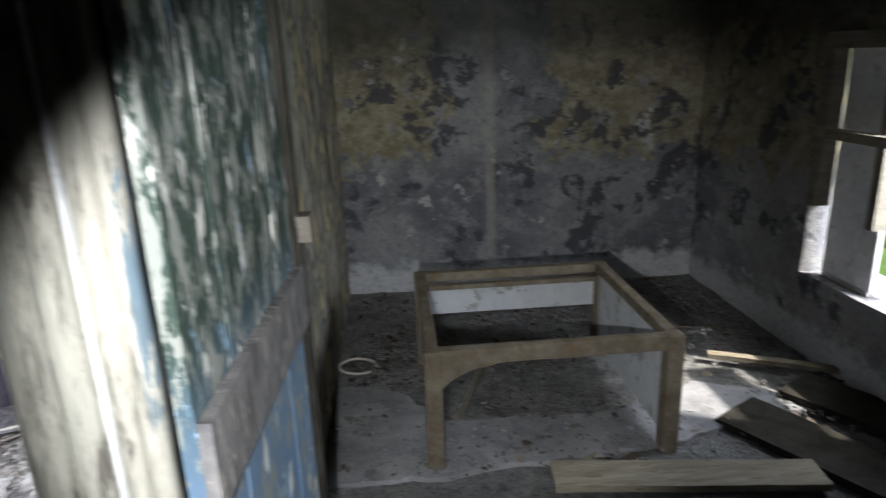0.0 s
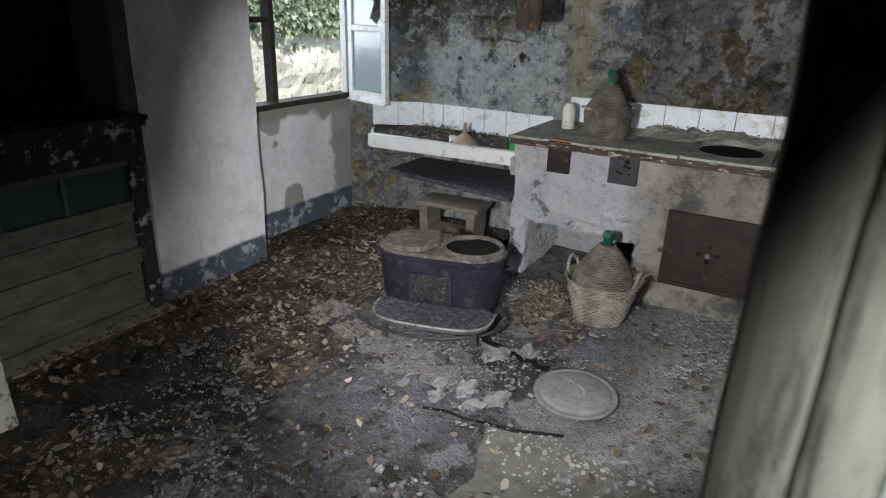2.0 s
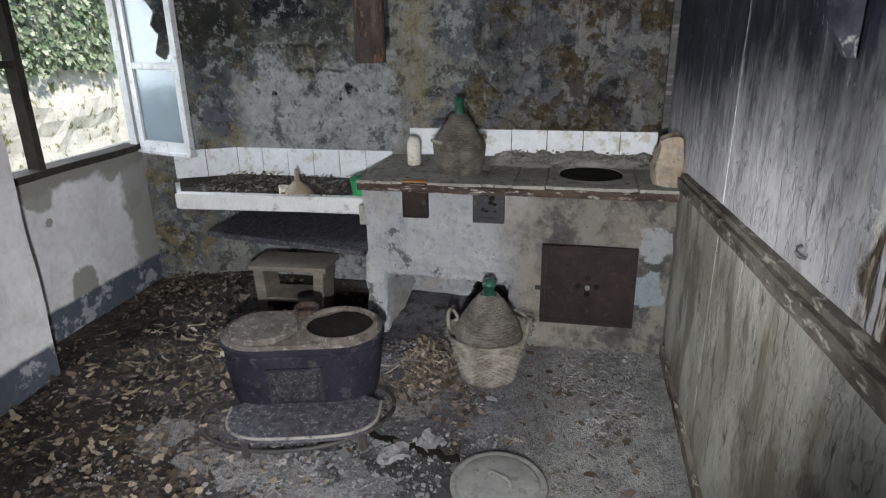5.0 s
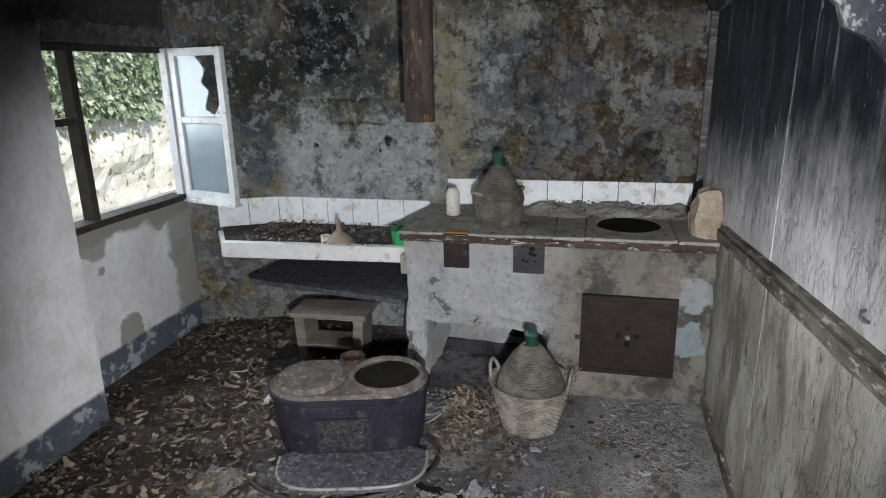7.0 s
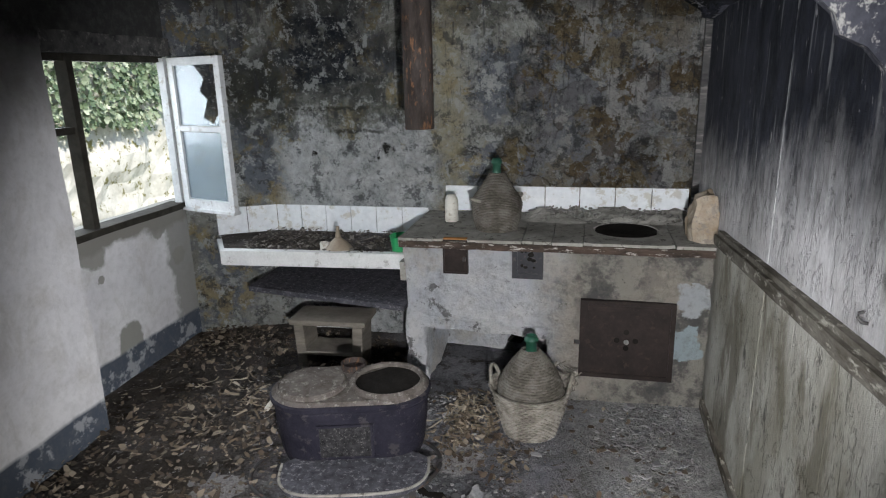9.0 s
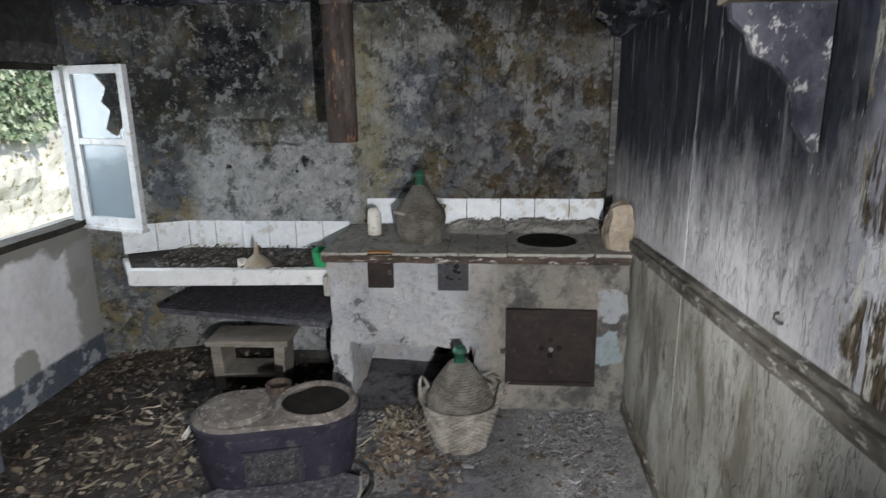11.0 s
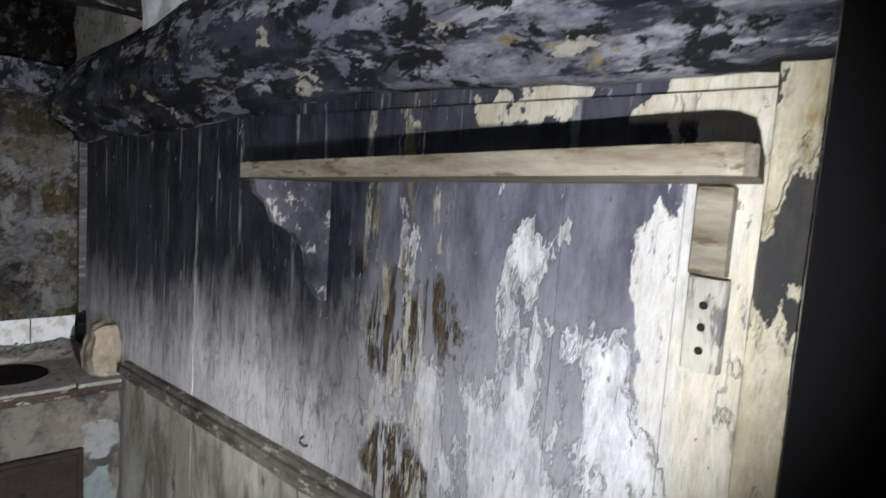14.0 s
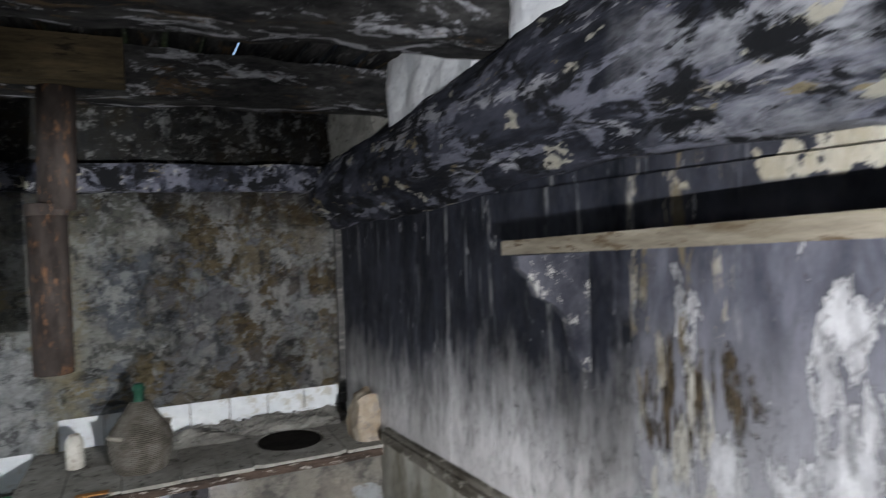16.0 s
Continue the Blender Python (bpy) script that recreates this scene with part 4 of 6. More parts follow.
structure("ceiling_room", "dark plank ceiling of the side room", BOARDWOOD, -0.98, 1.9, -0.9, 5.2, TOP, TOP + 0.03)
# added roof sheets that block the sky, leaving the plank gaps dark
structure("roof_1", "roof sheet added above the planks to keep the sky out", BEAMWOOD, -4.6, 1.9, -1.2, 4.3, 2.98, 3.02)
structure("roof_2", "roof sheet added above the planks to keep the sky out", BEAMWOOD, -4.6, -1.75, 4.3, 5.3, 2.98, 3.02)
structure("roof_3", "roof sheet added above the planks to keep the sky out", BEAMWOOD, -1.3, 1.9, 4.3, 5.3, 2.98, 3.02)

# beams
for y, r, name in ((2.85, 0.085, "beam"), (3.80, 0.08, "beam"), (1.75, 0.085, "beam"), (0.6, 0.085, "beam")):
    ob = structure("ceiling_beam", "sooted rough round ceiling beam", OLDBEAM, -4.4, -1.16, y - r, y + r, 2.38, 2.55, cell=0.06, amp=0.018, scale=5)
structure("wall_plate", "sooted timber plate along the wall top", LOG, -4.2, -1.25, 4.74, N - 0.005, 2.12, 2.26, cell=0.06, amp=0.014, scale=5)

# the great log along the top of the partition
bm = bmesh.new()
rings = []
for i in range(71):
    y = 4.86 - (4.86 - 0.0) * i / 70
    z0 = 1.90 + 0.125 * min(1.0, (4.86 - y) / 2.4) + 0.01 * math.sin(y * 3)
    ring = []
    outline = ((-1.06, 0.0), (-1.17, 0.0), (-1.20, 0.012), (-1.215, 0.05), (-1.26, 0.075), (-1.305, 0.10), (-1.32, 0.16), (-1.315, 0.24), (-1.285, 0.32), (-1.235, 0.37), (-1.17, 0.395), (-1.06, 0.40))
    for x, z in outline:
        v = Vector((x, y, z0 + z))
        ring.append(bm.verts.new(v + wob(v, 4.5, 0.013) + wob(v, 14, 0.005)))
    rings.append(ring)
for a, b in zip(rings, rings[1:]):
    for k in range(len(a)):
        bm.faces.new((a[k], a[(k + 1) % len(a)], b[(k + 1) % len(a)], b[k]))
bm.faces.new(rings[0])
bm.faces.new(rings[-1])
tagged(part("partition_log", bm, LOG, smooth=True), "soot-black peeling log plate over the partition", kind="structure")
for y0, y1 in ((3.90, 4.7), (2.95, 3.70), (1.86, 2.75)):
    structure("infill", "pale lime infill between beam ends", INFILL if y0 < 3.8 else STONE, -1.24, -1.10, y0, y1, 2.22, 2.555, cell=0.05, amp=0.02, scale=6)

# a slab of smoother concrete by the doorway, broken along its edge
bm = bmesh.new()
edge = [(-2.16, 0.9), (-2.12, 1.5), (-2.06, 2.05), (-1.97, 2.40), (-2.02, 2.52), (-2.06, 2.67), (-1.90, 2.715), (-1.785, 2.765), (-1.72, 2.735), (-1.69, 2.70), (-1.56, 2.71), (-1.44, 2.69), (-1.32, 2.66), (-1.2, 2.66), (-1.2, 0.9)]
ragged = []
for (ax, ay), (bx, by) in zip(edge, edge[1:]):
    for k in range(6):
        f = k / 6
        p = Vector((ax + (bx - ax) * f, ay + (by - ay) * f, 0))
        ragged.append((p.x + noise.noise(p * 12) * 0.012, p.y + noise.noise(p * 12 + Vector((5, 5, 5))) * 0.012))
ragged.append(edge[-1])
prism(bm, ragged, -0.03, 0.007)
slabmat = plain("grey-green worn concrete", (0.085, 0.082, 0.072), (0.155, 0.15, 0.135), 7, 0.85, 0, 0.006, 30, fleck=(0.10, 0.095, 0.08))
tagged(part("floor_slab", bm, slabmat), "smooth grey concrete slab with a broken edge", kind="structure")

# chair rail, slightly out of level
bm = bmesh.new()
box(bm, -1.185, -1.14, 0, 2.62, -0.022, 0.022, cell=0.09, amp=0.004, scale=6)
box(bm, -1.17, -1.14, 0, 2.62, 0.022, 0.04, cell=0.2, amp=0.003)
rail = part("chair_rail", bm, RAILWOOD)
rail.matrix_world = pose(0, 1.50, 1.105, -4.35, 0, 0)
tagged(rail, "scraped dark wooden rail along the partition", kind="structure")
structure("baseboard", "dark dirty board along the partition foot", RAILWOOD, -1.165, -1.14, 1.5, 4.2, -0.02, 0.05, cell=0.1, amp=0.005)
structure("corner_post", "thin dark batten in the wall corner", BEAMWOOD, -1.18, -1.145, N - 0.04, N - 0.003, 0.9, 1.95)

# doorway casing: fluted jamb with a split
bm = bmesh.new()
flutes = []
for x0, x1, rise in ((-1.224, -1.166, 0.017), (-1.162, -1.108, 0.020), (-1.090, -1.058, 0.012), (-1.055, -1.020, 0.016)):
    for k in range(7):
        a = math.pi * k / 6
        flutes.append(((x0 + x1) / 2 - (x1 - x0) / 2 * math.cos(a), 1.298 - rise * math.sin(a)))
flutes += [(-1.020, 1.425), (-1.224, 1.425)]
rings = []
for j in range(43):
    z = -0.02 + 2.12 * j / 42
    ring = []
    for x, y in flutes:
        v = Vector((x, y, z))
        ring.append(bm.verts.new(v + wob(v, 5, 0.004)))
    rings.append(ring)
for a, b in zip(rings, rings[1:]):
    for k in range(len(a)):
        bm.faces.new((a[k], a[(k + 1) % len(a)], b[(k + 1) % len(a)], b[k]))
bm.faces.new(rings[0])
bm.faces.new(rings[-1])
casing = tagged(part("door_casing", bm, CASING), "fluted flaking doorway casing, pale below, darker above, its return painted dark as shade", kind="structure")
structure("casing_strip", "pale exposed strip in the split casing", FRAME, -1.103, -1.095, 1.291, 1.33, 0, 2.05)
structure("casing_face", "patchy yellowed casing board beside the doorway", CASEFACE, -1.17, -1.147, 1.425, 1.50, 0, 2.05, cell=0.08, amp=0.003)


# board strips of the partition face
def boards():
    for a, b in zip(SEAMS, SEAMS[1:]):
        block("board", BOARDS, EAST + random.uniform(-0.0012, 0.0012), -1.125, a, b - 0.0015, 0.0, 1.99, parent=partition)
    for i in range(12):
        y0 = 1.45 + i * 0.285
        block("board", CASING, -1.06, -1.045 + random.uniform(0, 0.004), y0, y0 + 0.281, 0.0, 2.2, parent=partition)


boards()

# ---- kitchen things ----


def masonry_stove():
    s = base("masonry_stove", pose(0, 0, 0), "whitewashed crumbling masonry cooking stove with iron doors", "stove")
    bm = bmesh.new()
    kw = dict(cell=0.035, amp=0.02, scale=8)
    box(bm, -2.69, -2.585, 4.205, 4.87, -0.03, 0.80, **kw)
    box(bm, -2.585, -1.93, 4.205, 4.87, 0.362, 0.80, **kw)
    box(bm, -2.585, -1.93, 4.77, 4.87, -0.03, 0.362, **kw)
    box(bm, -1.93, -1.155, 4.205, 4.87, -0.03, 0.80, **kw)
    part("body", bm, STOVE, s)
    bm = bmesh.new()
    box(bm, -2.60, -1.90, 4.180, 4.24, -0.028, 0.028, cell=0.035, amp=0.014, scale=9, m=Matrix.Translation((-2.25, 0, 0.372)) @ Matrix.Rotation(radians(2.5), 4, "Y") @ Matrix.Translation((2.25, 0, 0)))
    part("ledge", bm, STOVE, s)
    # slabs of the top, one with the fire hole
    for x0, x1, y0 in ((-2.70, -2.52, 4.165), (-2.516, -2.30, 4.17), (-2.296, -2.07, 4.16), (-2.066, -1.92, 4.168), (-1.916, -1.765, 4.162), (-1.335, -1.158, 4.165)):
        block("slab", STONE, x0, x1, y0, 4.86, 0.802, 0.848, parent=s, cell=0.07, amp=0.006)
    bm = bmesh.new()
    c, r, hx, hy = Vector((-1.55, 4.47)), 0.165, 0.212, 0.30
    inner, outer = [], []
    for k in range(48):
        a = 2 * math.pi * k / 48
        d = Vector((math.cos(a), math.sin(a)))
        f = min(hx / max(abs(d.x), 1e-6), hy / max(abs(d.y), 1e-6))
        inner.append(c + d * (r + 0.006 * noise.noise(Vector((d.x * 3, d.y * 3, 1)))))
        outer.append(c + d * f)
    ring = [[bm.verts.new((p.x, p.y, z)) for p in pts] for pts, z in ((outer, 0.802), (outer, 0.85), (inner, 0.85), (inner, 0.802))]
    for a, b in zip(ring, ring[1:]):
        for k in range(48):
            bm.faces.new((a[k], a[(k + 1) % 48], b[(k + 1) % 48], b[k]))
    part("slab", bm, STONE, s)
    bm = bmesh.new()
    lathe(bm, [(0.156, 0.8495), (0.154, 0.8035), (0.001, 0.8036)], 40, pose(-1.55, 4.47, 0))
    part("fire_hole", bm, HOLE, s, "charred round fire hole")
    bm = bmesh.new()
    box(bm, -2.70, -1.16, 4.155, 4.185, 0.80, 0.835, cell=0.06, amp=0.005, scale=9)
    part("iron_edge", bm, plain("chipped rusted edge", (0.03, 0.024, 0.021), (0.10, 0.07, 0.055), 14, 0.8, 0.1, 0.006, 60, (0.6, 2, 2), fleck=(0.42, 0.39, 0.36)), s, "rusted iron edge strip")

    def hatch(name, x0, x1, z0, z1, mat, label, rim=0.018, tilt=0.0):
        m = pose((x0 + x1) / 2, 4.19, (z0 + z1) / 2, tilt, 0, 0)
        w, h = (x1 - x0) / 2, (z1 - z0) / 2
        bm = bmesh.new()
        box(bm, -w, w, -0.012, 0.012, -h, h, m=m)
        ob = part(name, bm, mat, s, label)
        bm = bmesh.new()
        for d in ((-w, w, h - rim, h), (-w, w, -h, -h + rim), (-w, -w + rim, -h + rim, h - rim), (w - rim, w, -h + rim, h - rim)):
            box(bm, d[0], d[1], -0.022, -0.012, d[2], d[3], m=m)
        part("rim", bm, mat, ob)
        return ob, m

    hatch("draught_door", -2.468, -2.340, 0.665, 0.845, DOORIRON, "small rusted sheet-iron hatch", 0.008)
    block("rust_lip", plain("orange rust", (0.30, 0.13, 0.04), (0.38, 0.20, 0.08), 20, 0.85), -2.465, -2.345, 4.168, 4.20, 0.8465, 0.853, parent=s, label="orange rusted lip")
    bm = bmesh.new()
    out = [(-2.20, 0.06), (-2.14, 0.15), (-2.16, 0.20), (-2.08, 0.25), (-2.06, 0.31), (-1.99, 0.33), (-1.96, 0.27), (-1.98, 0.18), (-2.05, 0.12), (-2.12, 0.05)]
    prism(bm, out, 0.0, 0.03, Matrix(((1, 0, 0, 0), (0, 0, 1, 4.735), (0, 1, 0, 0), (0, 0, 0, 1))))
    part("broken_hole", bm, HOLE, s, "black jagged hole in the recess")
    ob, m = hatch("draught_door", -2.112, -1.958, 0.655, 0.835, BLACKIRON, "small black framed iron hatch, part burnt through", 0.026)
    for i in range(9):
        x, z, r = random.uniform(-0.035, 0.035), random.uniform(-0.05, 0.05), random.uniform(0.006, 0.017)
        bm = bmesh.new()
        lathe(bm, [(r, 0.0), (r * 0.9, 0.003 + 0.0004 * i), (0.001, 0.0032 + 0.0004 * i)], 9, m @ pose(x, -0.012, z, 90), (1.0, random.uniform(0.6, 1.3)))
        part("burnt_hole", bm, HOLE, ob)
    bm = bmesh.new()
    box(bm, 0.04, 0.055, -0.03, -0.012, -0.02, 0.0, m=pose(-2.404, 4.19, 0.755))
    part("latch", bm, IRON, s)
    ob, m = hatch("oven_door", -1.768, -1.311, 0.145, 0.555, DOORIRON, "brown rusted iron oven door with a knob and vents", 0.022, -1.5)
    bm = bmesh.new()
    box(bm, -0.19, 0.2, -0.03, -0.013, 0.155, 0.185, m=m)
    part("hinge_bar", bm, DOORIRON, ob)
    bm = bmesh.new()
    lathe(bm, [(0.004, 0), (0.007, 0.012), (0.012, 0.018), (0.013, 0.025), (0.008, 0.03), (0.001, 0.031)], 16, m @ pose(0, -0.012, 0, 90))
    part("knob", bm, DUSTYLID, ob, "dull round knob")
    for dx, dz in ((0, 0.045), (0, -0.04), (-0.045, 0), (0.045, 0)):
        bm = bmesh.new()
        lathe(bm, [(0.014, 0.0), (0.014, 0.0035), (0.001, 0.0036)], 14, m @ pose(dx, -0.012, dz, 90))
        part("vent", bm, HOLE, ob)
    bm = bmesh.new()
    box(bm, -0.255, -0.225, -0.025, -0.01, -0.03, -0.012, m=m)
    part("latch", bm, IRON, ob)
    return s


masonry_stove()

# the stone propped in the corner at the rail's end
bm = bmesh.new()
box(bm, -1.272, -1.152, 4.22, 4.40, 0.851, 1.075, cell=0.020, amp=0.028, scale=8)
for v in bm.verts:
    up = max(0.0, (v.co.z - 0.97) / 0.12)
    v.co.x += 0.03 * up * (1 if v.co.x < -1.22 else -0.3)
    v.co.y += 0.02 * up * (1 if v.co.y < 4.3 else -1)
    v.co.z = max(0.851, v.co.z - 0.03 * max(0.0, (-1.2 - v.co.x) / 0.08) * up)
    v.co.x = min(-1.1475, v.co.x)
tagged(part("corner_stone", bm, plain("ochre stone", (0.28, 0.215, 0.15), (0.40, 0.355, 0.30), 9, 0.9, 0, 0.012, 30, fleck=(0.24, 0.21, 0.18))), "rough ochre stone block propped on the stove corner", "stone")


def stone_sink():
    s = base("stone_sink", pose(0, 0, 0), "white speckled stone sink slab strewn with rubble", "sink")
    bm = bmesh.new()
    prism(bm, [(-3.80, 4.275), (-2.70, 4.345), (-2.70, 4.87), (-3.72, 4.87), (-4.08, 4.67)], 0.62, 0.665)
    part("bottom", bm, TERRAZZO, s)
    ang = math.degrees(math.atan2(0.07, 1.10))
    bm = bmesh.new()
    box(bm, 0, 1.125, 0, 0.05, -0.075, 0.008, m=pose(-3.81, 4.27, 0.70, 0, 0, ang), cell=0.06, amp=0.003, scale=8)
    part("front_edge", bm, TERRAZZO, s)
    bm = bmesh.new()
    prism(bm, [(-3.80, 4.31), (-2.70, 4.39), (-2.70, 4.86), (-3.73, 4.86), (-4.05, 4.68)], 0.665, 0.69)
    part("dirt_bed", bm, DIRT, s, "dirt and rubble filling the sink")
    return s


stone_sink()
bm = bmesh.new()
box(bm, -2.715, -2.665, 4.22, 4.30, 0.60, 0.70, cell=0.03, amp=0.006)
tagged(part("sink_bracket", bm, STONE), "dark stone bracket under the sink end", "bracket")

# lower stone shelf under the sink
bm = bmesh.new()
prism(bm, [(-3.735, 4.40), (-2.70, 4.205), (-2.70, 4.86), (-3.74, 4.86)], 0.425, 0.455)
for v in bm.verts:
    v.co += wob(v.co, 5, 0.01)
tagged(part("stone_shelf", bm, TRAY), "grey worn stone shelf below the sink", "shelf")


def stool():
    s = base("wooden_stool", pose(-3.20, 4.40, 0, 0, 0, 3), "weathered grey wooden stool with a lower shelf", "stool")
    block("seat", GREYWOOD, -0.225, 0.235, -0.125, 0.125, 0.275, 0.305, parent=s, bevel=0.006)
    for x, lean in ((-0.165, 1), (0.165, -1)):
        block("side_board", GREYWOOD, x - 0.03, x + 0.03, -0.10, 0.10, 0.0, 0.275, parent=s, bevel=0.006, m=pose(0, 0, 0, 0, lean * -3, 0))
    block("lower_shelf", GREYWOOD, -0.145, 0.145, -0.11, 0.10, 0.085, 0.108, parent=s, bevel=0.004)


stool()


def stadium(hl, r, n=20):
    pts = []
    for k in range(n + 1):
        a = -math.pi / 2 + math.pi * k / n
        pts.append((hl + r * math.cos(a), r * math.sin(a)))
    for k in range(n + 1):
        a = math.pi / 2 + math.pi * k / n
        pts.append((-hl + r * math.cos(a), r * math.sin(a)))
    return pts


def loft(bm, rows, hl, r, m=None):
    """Stadium rings: (growth, z) rows."""
    rings = []
    for g, z in rows:
        rings.append([bm.verts.new((x, y, z)) for x, y in stadium(hl, r + g)])
    for a, b in zip(rings, rings[1:]):
        for k in range(len(a)):
            bm.faces.new((a[k], a[(k + 1) % len(a)], b[(k + 1) % len(a)], b[k]))
    return rings


def clay_stove():
    s = base("portable_stove", pose(-2.725, 3.45, 0.0, 0, 0, 15), "dark oblong two-hole portable stove, one lid on", "stove")
    hl, r = 0.155, 0.178
    bm = bmesh.new()
    rings = loft(bm, [(-0.05, 0.06), (-0.035, 0.075), (-0.02, 0.12), (-0.006, 0.24), (-0.002, 0.33), (-0.004, 0.338), (0.008, 0.343), (0.012, 0.352), (0.012, 0.366), (0.004, 0.372)], hl, r)
    bm.faces.new(rings[0])
    part("body", bm, ENAMEL, s, smooth=False)
    # top plate with the open right hole
    bm = bmesh.new()
    c, rr = Vector((0.160, 0.0)), 0.140
    edge = stadium(hl, r + 0.004, 24)
    hole = []
    for x, y in edge:
        d = Vector((x, y)) - c
        hole.append(c + d.normalized() * rr)
    r0 = [bm.verts.new((x, y, 0.3725)) for x, y in edge]
    r1 = [bm.verts.new((x, y, 0.385)) for x, y in stadium(hl, r - 0.012, 24)]
    r2 = [bm.verts.new((p.x, p.y, 0.385)) for p in hole]
    r3 = [bm.verts.new((p.x, p.y, 0.33)) for p in hole]
    for a, b in ((r0, r1), (r1, r2), (r2, r3)):
        for k in range(len(a)):
            bm.faces.new((a[k], a[(k + 1) % len(a)], b[(k + 1) % len(a)], b[k]))
    part("top_plate", bm, STOVETOP, s, "dusty brown top plate")
    bm = bmesh.new()
    lathe(bm, [(0.140, 0.380), (0.142, 0.400), (0.152, 0.404), (0.162, 0.398), (0.165, 0.380)], 40, pose(0.160, 0, 0))
    part("hole_rim", bm, STOVETOP, s)
    bm = bmesh.new()
    lathe(bm, [(0.140, 0.384), (0.134, 0.28), (0.11, 0.20), (0.001, 0.19)], 36, pose(0.160, 0, 0))
    part("fire_bowl", bm, HOLE, s, "charred fire bowl")
    bm = bmesh.new()
    lathe(bm, [(0.152, 0.383), (0.152, 0.392), (0.143, 0.400), (0.138, 0.394), (0.136, 0.402), (0.001, 0.405)], 40, pose(-0.165, -0.005, 0))
    part("lid", bm, STOVETOP, s, "dusty round lid")
    bm = bmesh.new()
    lathe(bm, [(0.066, 0.375), (0.058, 0.385), (0.054, 0.400), (0.056, 0.412), (0.050, 0.414), (0.046, 0.39), (0.001, 0.384)], 24, pose(0.0, 0.145, 0))
    part("flue_collar", bm, RUST, s, "rusted flue collar")
    # fire door recess in front
    m = pose(-0.02, -r + 0.002, 0.215)
    bm = bmesh.new()
    box(bm, -0.10, 0.11, -0.003, 0.01, -0.075, 0.062, m=m, cell=0.02, amp=0.003, scale=25)
    part("fire_door", bm, ASH, s, "ash-filled fire door opening")
    bm = bmesh.new()
    for d in ((-0.112, 0.122, 0.062, 0.072), (-0.112, -0.10, -0.080, 0.062), (0.11, 0.122, -0.080, 0.062)):
        box(bm, d[0], d[1], -0.008, 0.008, d[2], d[3], m=m)
    part("door_frame", bm, ENAMEL, s)
    # ash tray in front
    out = []
    for k in range(33):
        a = math.pi + math.pi * k / 32
        ca, sa = math.cos(a), math.sin(a)
        out.append((0.02 + 0.305 * math.copysign(abs(ca) ** 0.55, ca), -0.17 + 0.225 * math.copysign(abs(sa) ** 0.62, sa)))
    out.append((0.24, -0.10))
    out.append((-0.20, -0.10))
    bm = bmesh.new()
    prism(bm, out, 0.092, 0.112)
    tray = part("ash_tray", bm, TRAY, s, "dusty half-round ash shelf")
    bm = bmesh.new()
    rim = [(x, y, 0.113) for x, y in out[:33]]
    tube(bm, rim, 0.006, 6)
    part("tray_rim", bm, STONE, tray)
    for x, y in ((0.255, -0.33), (-0.20, -0.33)):
        block("leg", IRON, x - 0.014, x + 0.014, y - 0.014, y + 0.014, -0.01, 0.095, parent=s)
    for x, y in ((0.22, 0.1), (-0.22, 0.1), (0.24, -0.1), (-0.24, -0.1)):
        block("leg", IRON, x - 0.02, x + 0.02, y - 0.02, y + 0.02, -0.01, 0.07, parent=s)


clay_stove()


def woven(bm, profile, n=44, rows=16, depth=0.005, m=None):
    """A woven round wall: over and under round upright stakes."""
    prof = []
    total = [0.0]
    for (r0, z0), (r1, z1) in zip(profile, profile[1:]):
        total.append(total[-1] + math.hypot(r1 - r0, z1 - z0))

    def at(s):
        for k in range(len(profile) - 1):
            if s <= total[k + 1] or k == len(profile) - 2:
                f = (s - total[k]) / max(total[k + 1] - total[k], 1e-6)
                return profile[k][0] + f * (profile[k + 1][0] - profile[k][0]), profile[k][1] + f * (profile[k + 1][1] - profile[k][1])

    seg = n * 4
    rings = []
    for j in range(rows * 3 + 1):
        r, z = at(total[-1] * j / (rows * 3))
        row, within = divmod(j, 3)
        ring = []
        for i in range(seg):
            a = 2 * math.pi * i / seg
            swell = depth * (0.3 + 0.7 * math.cos(math.pi * i / 2 + math.pi * row)) if within else -depth
            rr = r + swell + 0.003 * noise.noise(Vector((a * 2, z * 20, r * 9)))
            v = Vector((rr * math.cos(a), rr * math.sin(a), z))
            ring.append(bm.verts.new(m @ v if m else v))
        rings.append(ring)
    for a, b in zip(rings, rings[1:]):
        for i in range(seg):
            bm.faces.new((a[i], a[(i + 1) % seg], b[(i + 1) % seg], b[i]))


def bottle_neck(bm, z, r=0.032, h=0.11):
    lathe(bm, [(r * 1.7, z - 0.05), (r * 1.15, z - 0.015), (r, z), (r, z + h * 0.6), (r * 1.3, z + h * 0.64), (r * 1.3, z + h * 0.82), (r * 1.05, z + h * 0.86), (r * 1.05, z + h), (r * 0.75, z + h), (r * 0.72, z - 0.01)], 24)


